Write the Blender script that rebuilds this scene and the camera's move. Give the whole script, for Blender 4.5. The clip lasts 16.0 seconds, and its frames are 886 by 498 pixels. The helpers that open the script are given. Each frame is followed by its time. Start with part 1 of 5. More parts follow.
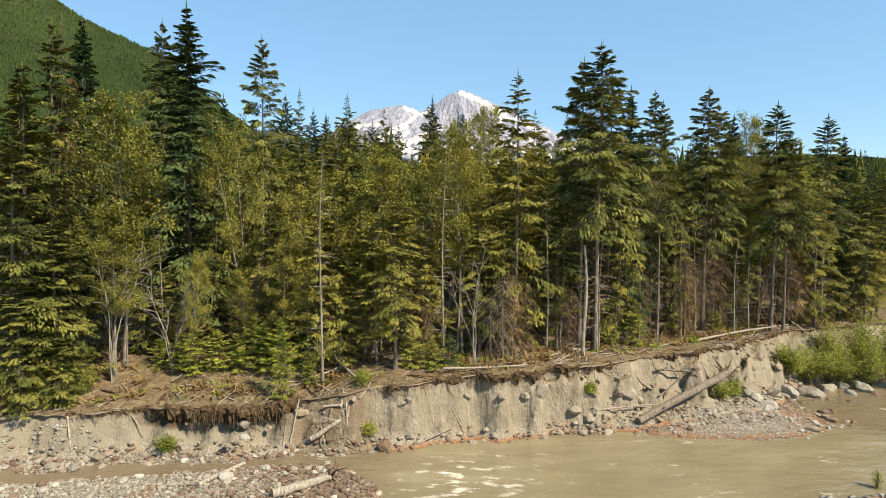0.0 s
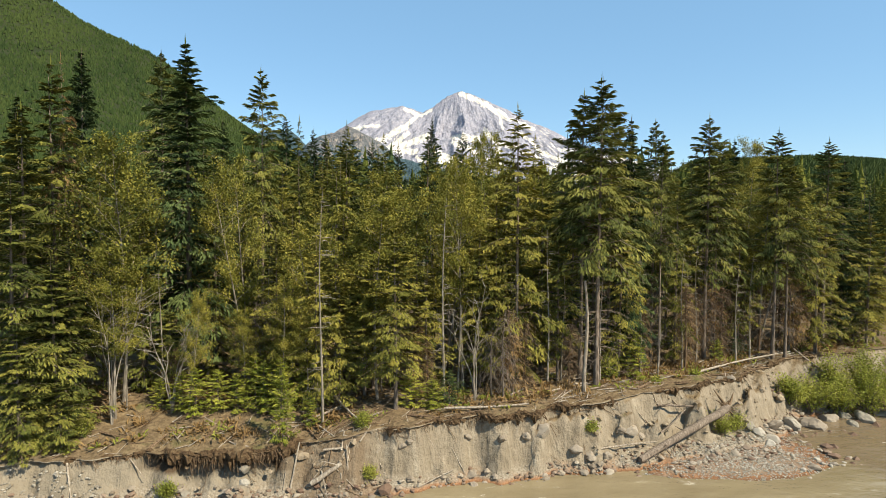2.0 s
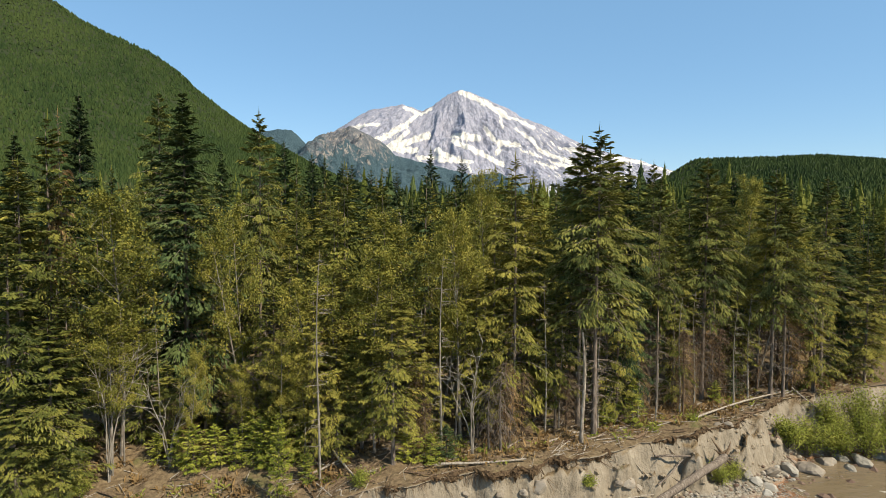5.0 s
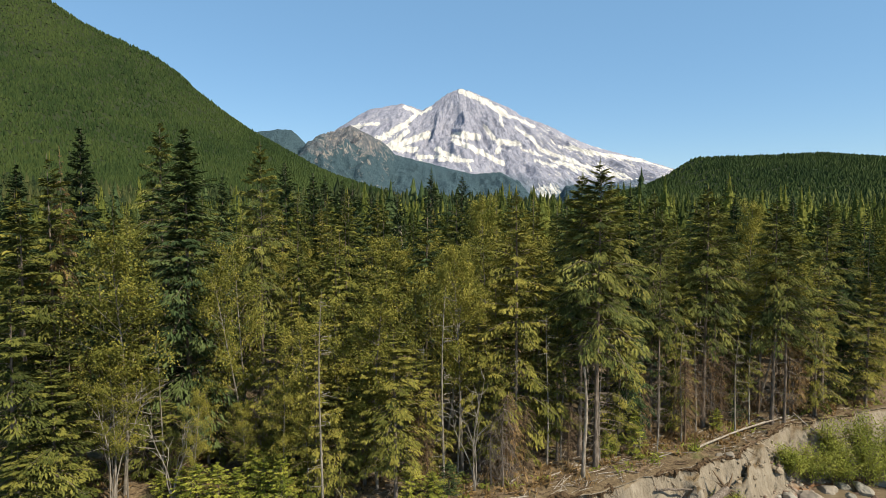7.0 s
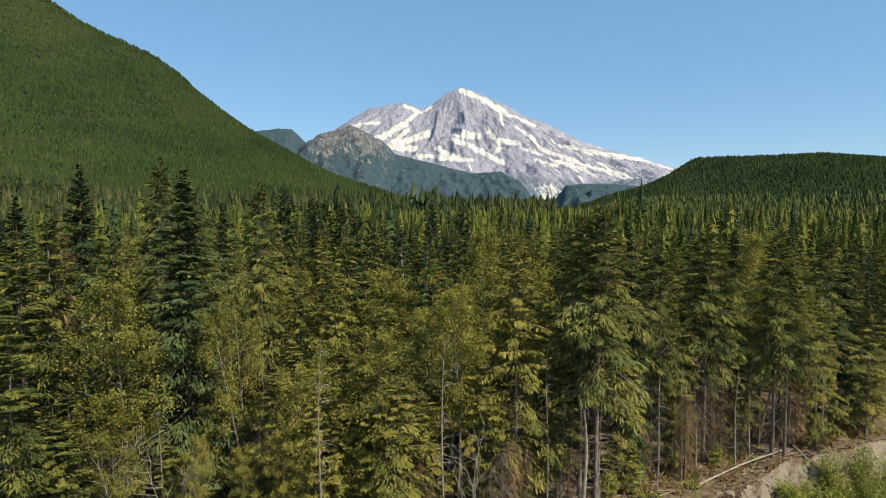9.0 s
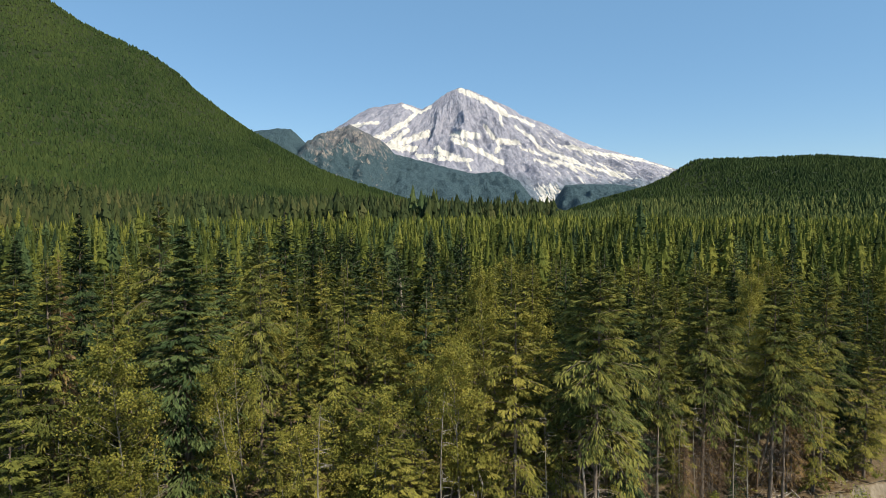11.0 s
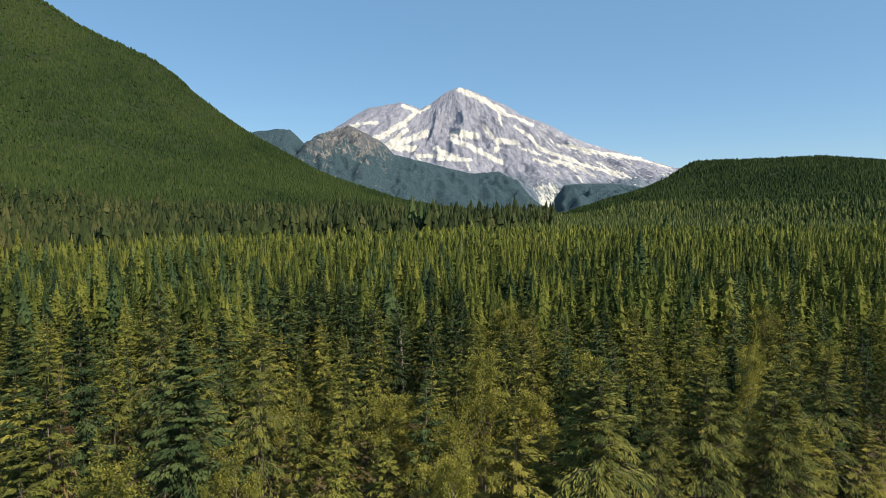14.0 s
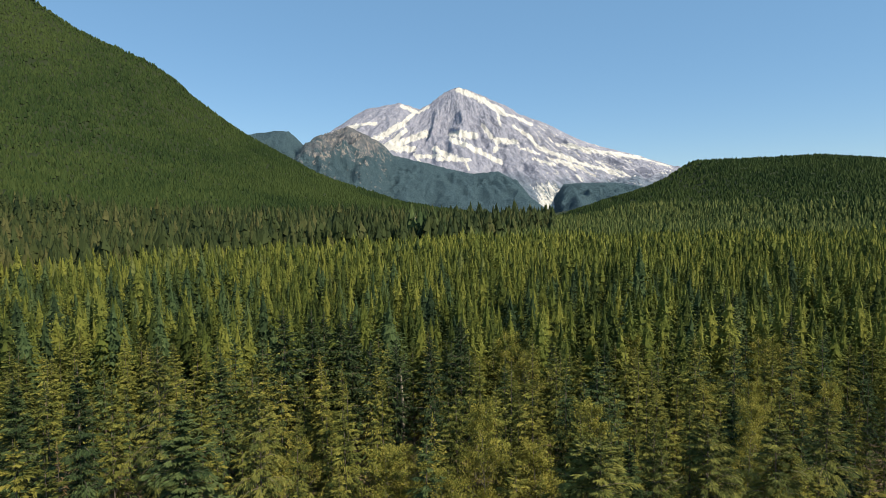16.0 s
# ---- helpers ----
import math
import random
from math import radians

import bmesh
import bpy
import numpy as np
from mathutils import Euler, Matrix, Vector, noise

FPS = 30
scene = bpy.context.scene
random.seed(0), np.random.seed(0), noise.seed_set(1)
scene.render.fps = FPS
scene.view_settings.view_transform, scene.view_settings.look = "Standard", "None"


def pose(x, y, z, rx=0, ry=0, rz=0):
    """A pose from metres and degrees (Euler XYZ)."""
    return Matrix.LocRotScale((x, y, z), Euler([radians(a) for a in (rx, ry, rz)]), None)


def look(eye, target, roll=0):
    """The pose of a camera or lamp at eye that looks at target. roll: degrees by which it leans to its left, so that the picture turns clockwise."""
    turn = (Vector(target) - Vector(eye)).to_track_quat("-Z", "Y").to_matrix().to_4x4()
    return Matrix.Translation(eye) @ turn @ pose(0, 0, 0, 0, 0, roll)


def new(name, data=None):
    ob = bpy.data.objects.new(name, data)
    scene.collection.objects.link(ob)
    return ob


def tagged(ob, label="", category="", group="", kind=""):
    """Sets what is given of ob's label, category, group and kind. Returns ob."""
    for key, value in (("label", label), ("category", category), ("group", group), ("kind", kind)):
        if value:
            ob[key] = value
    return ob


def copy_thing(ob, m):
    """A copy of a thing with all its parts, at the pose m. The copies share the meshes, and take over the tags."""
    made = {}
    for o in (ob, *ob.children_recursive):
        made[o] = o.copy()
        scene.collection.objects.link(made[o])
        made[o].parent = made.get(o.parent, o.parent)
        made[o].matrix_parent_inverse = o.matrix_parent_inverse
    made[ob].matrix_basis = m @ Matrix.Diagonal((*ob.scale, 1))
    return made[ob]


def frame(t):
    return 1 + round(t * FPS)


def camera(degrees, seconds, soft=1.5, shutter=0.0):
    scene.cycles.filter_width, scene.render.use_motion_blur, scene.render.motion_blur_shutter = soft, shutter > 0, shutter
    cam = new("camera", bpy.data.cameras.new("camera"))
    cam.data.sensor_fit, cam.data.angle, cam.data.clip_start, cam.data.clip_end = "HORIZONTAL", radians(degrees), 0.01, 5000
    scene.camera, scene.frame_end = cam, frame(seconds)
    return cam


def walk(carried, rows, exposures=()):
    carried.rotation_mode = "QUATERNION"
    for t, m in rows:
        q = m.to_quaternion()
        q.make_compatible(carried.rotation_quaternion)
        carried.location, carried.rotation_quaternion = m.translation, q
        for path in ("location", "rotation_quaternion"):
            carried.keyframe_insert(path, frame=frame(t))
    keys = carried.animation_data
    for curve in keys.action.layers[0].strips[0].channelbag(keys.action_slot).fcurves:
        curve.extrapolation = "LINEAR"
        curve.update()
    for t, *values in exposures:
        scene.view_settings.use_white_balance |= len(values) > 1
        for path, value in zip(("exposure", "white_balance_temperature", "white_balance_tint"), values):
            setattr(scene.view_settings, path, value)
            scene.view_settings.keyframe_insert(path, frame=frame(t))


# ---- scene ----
cam = camera(73.8, 16.0, soft=0.6)
PATH = [
    (0, (0.000, 0.000, 14.200), (0.250, 99.882, 9.351), 0.50),
    (0.5, (-0.073, 0.071, 14.825), (0.177, 99.956, 10.025), 0.50),
    (1, (-0.078, 0.077, 15.471), (0.172, 99.962, 10.675), 0.50),
    (1.5, (-0.046, 0.168, 16.090), (0.104, 100.052, 11.293), 0.30),
    (2, (0.011, 0.247, 16.797), (0.161, 100.134, 12.055), 0.30),
    (2.5, (0.107, 0.280, 17.410), (0.257, 100.165, 12.620), 0.30),
    (3, (0.207, 0.347, 18.052), (0.307, 100.232, 13.264), 0.30),
    (3.5, (0.245, 0.388, 18.666), (0.345, 100.271, 13.827), 0.20),
    (4, (0.232, 0.422, 19.319), (0.382, 100.303, 14.435), 0.30),
    (6.5, (0.124, 0.495, 22.750), (0.174, 100.356, 17.475), 0.10),
    (7, (0.117, 0.513, 23.420), (0.167, 100.374, 18.146), 0.00),
    (7.5, (0.124, 0.530, 24.159), (0.174, 100.389, 18.838), 0.00),
    (8, (0.137, 0.589, 24.969), (0.187, 100.445, 19.601), 0.00),
    (10.5, (0.134, 0.892, 29.673), (0.184, 100.735, 24.068), 0.10),
    (11, (0.135, 0.917, 30.953), (0.285, 100.760, 25.352), 0.10),
    (11.5, (0.077, 1.030, 32.298), (0.227, 100.873, 26.699), 0.10),
    (12, (0.082, 1.087, 33.645), (0.281, 100.928, 28.002), 0.10),
    (12.5, (0.087, 1.161, 34.983), (0.287, 100.999, 29.295), 0.10),
    (13, (0.085, 1.256, 36.323), (0.335, 101.094, 30.639), 0.00),
    (13.5, (0.154, 1.242, 37.697), (0.354, 101.075, 31.917), -0.00),
    (14, (0.102, 1.356, 39.040), (0.352, 101.185, 33.211), -0.10),
    (14.5, (0.137, 1.438, 40.301), (0.437, 101.271, 34.528), -0.20),
    (15, (0.191, 1.545, 41.574), (0.441, 101.373, 35.706), -0.40),
    (15.5, (0.242, 1.620, 42.928), (0.542, 101.447, 37.063), -0.50),
    (16, (0.250, 1.778, 44.194), (0.500, 101.603, 38.280), -0.60),
]
EXPOSURES = [(0.0, 0.50, 6950, 9), (2.0, 0.39, 6900, 9), (4.0, 0.27, 6750, 10), (7.0, 0.12, 6600, 10), (11.0, 0.02, 6500, 10), (16.0, -0.02, 6500, 10)]
walk(cam, [(t, look(eye, target, roll)) for t, eye, target, roll in PATH], EXPOSURES)

# ---- daylight ----
SUN_TO = Vector((0.80, -0.60, 1.04)).normalized()
world = bpy.data.worlds.new("sky")
scene.world = world
world.use_nodes = True
wn = world.node_tree
sky = wn.nodes.new("ShaderNodeTexSky")
sky.sky_type = "NISHITA"
sky.sun_disc = False
sky.sun_elevation = math.asin(SUN_TO.z)
sky.sun_rotation = math.atan2(SUN_TO.x, SUN_TO.y)
sky.altitude = 800
sky.air_density, sky.dust_density, sky.ozone_density = 1.0, 0.3, 1.2
vivid = wn.nodes.new("ShaderNodeHueSaturation")
vivid.inputs["Saturation"].default_value = 1.19
wn.links.new(sky.outputs[0], vivid.inputs["Color"])
even = wn.nodes.new("ShaderNodeMix")
even.data_type = "RGBA"
even.inputs[0].default_value = 0.5
even.inputs[7].default_value = (1.74, 3.40, 5.20, 1.0)
wn.links.new(vivid.outputs[0], even.inputs[6])
wn.links.new(even.outputs[2], wn.nodes["Background"].inputs[0])
wn.nodes["Background"].inputs[1].default_value = 0.141
sun_data = bpy.data.lights.new("sun", "SUN")
sun_data.energy, sun_data.angle, sun_data.color = 6.0, radians(0.6), (1.0, 0.915, 0.76)
sun = new("sun", sun_data)
sun.matrix_world = look(SUN_TO * 300, (0, 0, 0))

# ---- materials ----


class Mat:
    """A node material with small shorthands."""

    def __init__(self, name, rough=0.8, spec=0.3):
        self.m = bpy.data.materials.new(name)
        self.m.use_nodes = True
        self.t = self.m.node_tree
        self.n, self.l = self.t.nodes, self.t.links
        self.b = self.n["Principled BSDF"]
        self.b.inputs["Roughness"].default_value = rough
        self.b.inputs["Specular IOR Level"].default_value = spec
        self.geo = self.n.new("ShaderNodeNewGeometry")
        self.pos = self.geo.outputs["Position"]

    def noise(self, scale, detail=4.0, rough=0.55, stretch=None, coord=None):
        nd = self.n.new("ShaderNodeTexNoise")
        nd.inputs["Scale"].default_value = scale
        nd.inputs["Detail"].default_value = detail
        nd.inputs["Roughness"].default_value = rough
        src = coord or self.pos
        if stretch:
            mp = self.n.new("ShaderNodeMapping")
            mp.inputs["Scale"].default_value = stretch
            self.l.new(src, mp.inputs["Vector"])
            src = mp.outputs[0]
        self.l.new(src, nd.inputs["Vector"])
        return nd.outputs["Fac"]

    def ramp(self, fac, stops):
        r = self.n.new("ShaderNodeValToRGB")
        e = r.color_ramp.elements
        while len(e) < len(stops):
            e.new(0.5)
        for el, (p, c) in zip(e, stops):
            el.position = p
            el.color = c if len(c) == 4 else (*c, 1.0)
        self.l.new(fac, r.inputs[0])
        return r.outputs[0]

    def mix(self, fac, a, b, mode="MIX"):
        x = self.n.new("ShaderNodeMix")
        x.data_type, x.blend_type = "RGBA", mode
        for src, sock in ((fac, x.inputs[0]), (a, x.inputs[6]), (b, x.inputs[7])):
            if isinstance(src, (int, float)):
                sock.default_value = src
            elif isinstance(src, tuple):
                sock.default_value = src if len(src) == 4 else (*src, 1.0)
            else:
                self.l.new(src, sock)
        return x.outputs[2]

    def math(self, op, a, b=0.0, clamp=False):
        x = self.n.new("ShaderNodeMath")
        x.operation, x.use_clamp = op, clamp
        for src, sock in ((a, x.inputs[0]), (b, x.inputs[1])):
            if isinstance(src, (int, float)):
                sock.default_value = src
            else:
                self.l.new(src, sock)
        return x.outputs[0]

    def band(self, v, lo, hi):
        x = self.n.new("ShaderNodeMapRange")
        x.inputs[1].default_value, x.inputs[2].default_value = lo, hi
        self.l.new(v, x.inputs[0])
        return x.outputs[0]

    def xyz(self, vec):
        s = self.n.new("ShaderNodeSeparateXYZ")
        self.l.new(vec, s.inputs[0])
        return s.outputs

    def color(self, c):
        if isinstance(c, tuple):
            self.b.inputs["Base Color"].default_value = c
        else:
            self.l.new(c, self.b.inputs["Base Color"])
        return self

    def bump(self, h, strength, dist=0.05):
        x = self.n.new("ShaderNodeBump")
        x.inputs["Strength"].default_value, x.inputs["Distance"].default_value = strength, dist
        self.l.new(h, x.inputs["Height"])
        self.l.new(x.outputs[0], self.b.inputs["Normal"])
        return self

    def object_random(self):
        return self.n.new("ShaderNodeObjectInfo").outputs["Random"]

    def island_random(self):
        return self.geo.outputs["Random Per Island"]


def foliage(name, dark, mid, light, through_light=0.3, rough=0.75, twig=0.30, bough=0.75, patch=0.5, patch_scale=0.03, wood=True):
    """Needles or leaves: colour by twig, by bough or tree (the mesh's own tint) and by patches of the wood."""
    m = Mat(name, rough, 0.08)

    def spread(v, amount):
        return m.math("MULTIPLY", m.math("SUBTRACT", v, 0.5), amount)

    f = m.math("ADD", spread(m.island_random(), twig), spread(m.object_random(), 0.3))
    f = m.math("ADD", f, spread(m.noise(patch_scale, 3.0, 0.55), patch * 2))
    if wood:
        at = m.n.new("ShaderNodeAttribute")
        at.attribute_name = "tint"
        f = m.math("ADD", f, spread(at.outputs["Fac"], bough))
    col = m.ramp(m.math("ADD", f, 0.5), [(0.1, dark), (0.5, mid), (0.9, light)])
    m.color(col)
    tr = m.n.new("ShaderNodeBsdfTranslucent")
    m.l.new(col, tr.inputs[0])
    mx = m.n.new("ShaderNodeMixShader")
    mx.inputs[0].default_value = through_light
    m.l.new(m.b.outputs[0], mx.inputs[1])
    m.l.new(tr.outputs[0], mx.inputs[2])
    m.l.new(mx.outputs[0], m.n["Material Output"].inputs[0])
    return m.m


NEEDLE_OLIVE = foliage("olive_needles", (0.066, 0.071, 0.014), (0.158, 0.149, 0.030), (0.263, 0.230, 0.048), 0.06)
NEEDLE_DARK = foliage("dark_needles", (0.022, 0.036, 0.015), (0.050, 0.076, 0.027), (0.098, 0.124, 0.041), 0.05)
NEEDLE_GREEN = foliage("green_needles", (0.041, 0.051, 0.013), (0.107, 0.115, 0.025), (0.197, 0.184, 0.038), 0.06)
NEEDLE_FIR = foliage("fir_needles", (0.042, 0.054, 0.016), (0.105, 0.120, 0.032), (0.206, 0.197, 0.046), 0.06)
NEEDLE_BROWN = foliage("browned_needles", (0.103, 0.062, 0.027), (0.216, 0.135, 0.056), (0.340, 0.230, 0.107))
NEEDLE_YOUNG = foliage("young_needles", (0.119, 0.144, 0.023), (0.261, 0.279, 0.041), (0.399, 0.387, 0.070), 0.2)
LEAF_ALDER = foliage("alder_leaves", (0.101, 0.106, 0.021), (0.197, 0.188, 0.035), (0.319, 0.279, 0.058), 0.25)
LEAF_SHRUB = foliage("shrub_leaves", (0.125, 0.145, 0.026), (0.265, 0.285, 0.054), (0.420, 0.400, 0.105), 0.40, wood=False, patch_scale=0.6)
LITTER_BROWN = foliage("dry_bracken", (0.103, 0.062, 0.027), (0.216, 0.135, 0.056), (0.340, 0.230, 0.107), wood=False)
NEEDLE_LIGHT = foliage("light_needles", (0.066, 0.075, 0.017), (0.151, 0.154, 0.032), (0.250, 0.231, 0.049), 0.06)
WOOD_FAR = foliage("far_wood_needles", (0.033, 0.046, 0.011), (0.094, 0.111, 0.021), (0.174, 0.175, 0.033), 0.10, twig=0.2, bough=1.1, patch=0.35)
WOOD_DISTANT = foliage("distant_wood_needles", (0.028, 0.046, 0.015), (0.075, 0.097, 0.028), (0.145, 0.154, 0.045), 0.08, bough=0.7, patch=0.3, patch_scale=0.015)
WOOD_BELT = foliage("old_wood_needles", (0.017, 0.028, 0.011), (0.046, 0.059, 0.019), (0.101, 0.095, 0.033), 0.06, bough=0.6, patch=0.5, patch_scale=0.02)
WOOD_HILL = foliage("hill_wood_needles", (0.016, 0.031, 0.010), (0.030, 0.050, 0.014), (0.050, 0.070, 0.019), 0.08, twig=0.3, bough=0.5, patch=0.8, patch_scale=0.005)


def bark(name, a, b, c):
    m = Mat(name, 0.9, 0.2)
    n1 = m.noise(3.0, 5, 0.6, (3, 3, 0.6))
    col = m.ramp(n1, [(0.3, a), (0.5, b), (0.72, c)])
    m.color(m.mix(m.math("MULTIPLY", m.object_random(), 0.4), col, m.mix(0.5, col, b)))
    m.bump(m.noise(14, 4, 0.6, (2, 2, 0.4)), 0.6, 0.03)
    return m.m


BARK_FIR = bark("fir_bark", (0.07, 0.055, 0.04), (0.16, 0.125, 0.095), (0.30, 0.25, 0.20))
BARK_PALE = bark("pale_bark", (0.10, 0.085, 0.065), (0.22, 0.19, 0.15), (0.42, 0.38, 0.32))
BARK_DEAD = bark("weathered_wood", (0.13, 0.10, 0.075), (0.28, 0.235, 0.18), (0.46, 0.41, 0.33))
BARK_ROOT = bark("root_bark", (0.05, 0.032, 0.02), (0.13, 0.085, 0.05), (0.26, 0.19, 0.12))


def ground_material():
    m = Mat("river_ground", 0.95, 0.15)
    x, y, z = m.xyz(m.pos)
    big, fine = m.noise(0.35, 5), m.noise(5.0, 6, 0.65)
    streak = m.noise(1.1, 5, 0.6, (1.6, 1.6, 0.25))
    silt = m.ramp(streak, [(0.24, (0.105, 0.086, 0.060)), (0.42, (0.205, 0.170, 0.122)), (0.58, (0.255, 0.215, 0.157)), (0.72, (0.355, 0.310, 0.236))])
    silt = m.mix(m.math("MULTIPLY", m.band(x, -7.0, -13.0), 0.6), silt, m.mix(fine, (0.18, 0.155, 0.115, 1), (0.255, 0.228, 0.172, 1)))
    silt = m.mix(m.math("MULTIPLY", fine, 0.5), silt, (0.22, 0.175, 0.12, 1))
    gravel = m.ramp(m.noise(7.0, 3, 0.7), [(0.3, (0.12, 0.098, 0.07)), (0.5, (0.245, 0.208, 0.155)), (0.75, (0.39, 0.345, 0.28))])
    rust = m.ramp(fine, [(0.3, (0.155, 0.074, 0.036)), (0.7, (0.32, 0.170, 0.088))])
    duff = m.ramp(m.noise(2.6, 6, 0.7), [(0.25, (0.055, 0.038, 0.022)), (0.5, (0.155, 0.11, 0.062)), (0.8, (0.27, 0.205, 0.115))])
    moss = m.ramp(fine, [(0.3, (0.04, 0.055, 0.015)), (0.7, (0.12, 0.13, 0.035))])
    duff = m.mix(m.band(m.noise(0.5, 4), 0.60, 0.80), duff, moss)
    up = m.xyz(m.geo.outputs["Normal"])[2]
    top = m.band(m.math("ADD", z, m.math("MULTIPLY", big, 0.5)), 2.45, 2.75)
    low = m.band(m.math("ADD", z, m.math("MULTIPLY", big, 1.0)), 1.35, 0.75)
    stain = m.math("MULTIPLY", m.band(z, 0.30, 0.10), m.band(x, -6.0, -2.0))
    stain = m.math("MAXIMUM", m.math("MULTIPLY", stain, m.band(big, 0.26, 0.42)), m.band(big, 0.54, 0.64))
    col = m.mix(low, silt, m.mix(stain, gravel, rust))
    # dark topsoil; its darkness also stands in for the hollow's shade
    soil_shade = m.math("MULTIPLY", m.math("MULTIPLY", m.band(x, -19.0, -17.5), m.band(x, -8.5, -10.0)), m.band(m.math("ADD", z, m.math("MULTIPLY", big, 0.9)), 1.75, 2.0))
    col = m.mix(soil_shade, col, m.mix(fine, (0.045, 0.030, 0.018, 1), (0.11, 0.075, 0.045, 1)))
    gully = m.math("MULTIPLY", m.math("MULTIPLY", m.band(x, -9.6, -8.6), m.band(x, -3.9, -5.0)), m.band(m.noise(1.3, 5, 0.7), 0.30, 0.48))
    col = m.mix(m.math("MULTIPLY", gully, 0.85), col, m.mix(fine, (0.075, 0.050, 0.030, 1), (0.21, 0.155, 0.10, 1)))
    flat = m.band(up, 0.62, 0.86)
    col = m.mix(m.math("MULTIPLY", top, flat), col, duff)
    wet = m.band(z, 0.10, 0.0)
    col = m.mix(wet, col, m.mix(0.55, col, (0.06, 0.04, 0.025, 1)))
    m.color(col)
    m.bump(m.math("ADD", m.noise(1.6, 7, 0.62), m.math("MULTIPLY", streak, 1.0)), 0.75, 0.30)
    return m.m


def water_material():
    m = Mat("silty_water", 0.12, 0.5)
    flow = m.noise(0.35, 4, 0.5, (0.5, 1.4, 1))
    col = m.ramp(flow, [(0.3, (0.185, 0.146, 0.084)), (0.6, (0.232, 0.188, 0.112)), (0.8, (0.285, 0.238, 0.150))])
    foam = m.noise(1.1, 5, 0.62, (0.6, 1.3, 1))
    x, y, z = m.xyz(m.pos)
    brown = m.math("MAXIMUM", m.band(x, -1.5, -5.0), m.band(m.math("SUBTRACT", x, m.math("MULTIPLY", m.math("SUBTRACT", 44.0, y), 0.8)), 23.5, 28.0))
    col = m.mix(m.math("MULTIPLY", brown, 0.75), col, (0.150, 0.108, 0.068, 1))
    rapid = m.band(m.math("ADD", m.math("ABSOLUTE", m.math("SUBTRACT", x, 1.5)), m.math("ABSOLUTE", m.math("SUBTRACT", y, 31.5))), 6.5, 2.0)
    foam = m.math("ADD", foam, m.math("MULTIPLY", rapid, 0.07))
    patch = m.math("MAXIMUM", rapid, m.math("MULTIPLY", m.band(m.noise(0.16, 3), 0.48, 0.62), 0.8))
    white = m.math("MULTIPLY", m.band(foam, 0.59, 0.72), patch)
    m.color(m.mix(white, col, (0.60, 0.55, 0.45, 1)))
    m.l.new(m.math("ADD", m.math("MULTIPLY", white, 0.5), 0.12), m.b.inputs["Roughness"])
    m.bump(m.math("ADD", m.noise(1.2, 4, 0.55, (0.7, 1.4, 1)), m.math("MULTIPLY", m.noise(4.0, 3), 0.12)), 0.35, 0.30)
    return m.m


def stone_material(name, a, b, c):
    m = Mat(name, 0.85, 0.3)
    r = m.math("ADD", m.math("MULTIPLY", m.island_random(), 0.6), m.math("MULTIPLY", m.object_random(), 0.4))
    col = m.ramp(r, [(0.1, a), (0.5, b), (0.9, c)])
    col = m.mix(m.math("MULTIPLY", m.noise(3.0, 6, 0.7), 0.7), col, m.mix(0.6, col, (0.09, 0.075, 0.06, 1)))
    m.color(col)
    m.bump(m.noise(9.0, 6, 0.7), 0.5, 0.06)
    return m.m


STONE_GREY = stone_material("grey_river_stone", (0.135, 0.117, 0.09), (0.275, 0.248, 0.195), (0.45, 0.415, 0.345))
STONE_RED = stone_material("rust_river_stone", (0.10, 0.055, 0.035), (0.19, 0.12, 0.08), (0.33, 0.26, 0.19))
STONE_BIG = stone_material("silt_covered_boulder", (0.17, 0.135, 0.095), (0.26, 0.215, 0.16), (0.36, 0.31, 0.24))
GROUND, WATER = ground_material(), water_material()


def hill_material():
    m = Mat("hill_floor", 0.95, 0.1)
    m.color(m.ramp(m.noise(0.03, 5), [(0.3, (0.020, 0.028, 0.012)), (0.7, (0.034, 0.042, 0.018))]))
    return m.m


def rock_forest_material():
    """Wooded knob with bare cliffs; distance haze is put into the wood's blue-grey."""
    m = Mat("wooded_rock", 0.95, 0.1)
    x, y, z = m.xyz(m.pos)
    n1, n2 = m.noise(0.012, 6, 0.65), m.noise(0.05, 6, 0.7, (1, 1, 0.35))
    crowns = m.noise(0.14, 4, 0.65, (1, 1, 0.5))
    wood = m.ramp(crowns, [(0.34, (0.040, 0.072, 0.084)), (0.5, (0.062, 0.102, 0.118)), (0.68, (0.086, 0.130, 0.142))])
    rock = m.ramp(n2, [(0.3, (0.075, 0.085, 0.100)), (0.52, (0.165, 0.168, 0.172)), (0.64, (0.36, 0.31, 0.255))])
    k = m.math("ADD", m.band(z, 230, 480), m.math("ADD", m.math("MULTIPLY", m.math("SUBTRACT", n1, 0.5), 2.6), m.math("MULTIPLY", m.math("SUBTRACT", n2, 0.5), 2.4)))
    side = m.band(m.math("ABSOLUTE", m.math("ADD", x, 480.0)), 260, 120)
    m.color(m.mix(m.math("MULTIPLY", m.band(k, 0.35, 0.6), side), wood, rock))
    m.bump(m.math("ADD", n2, crowns), 1.0, 14)
    return m.m


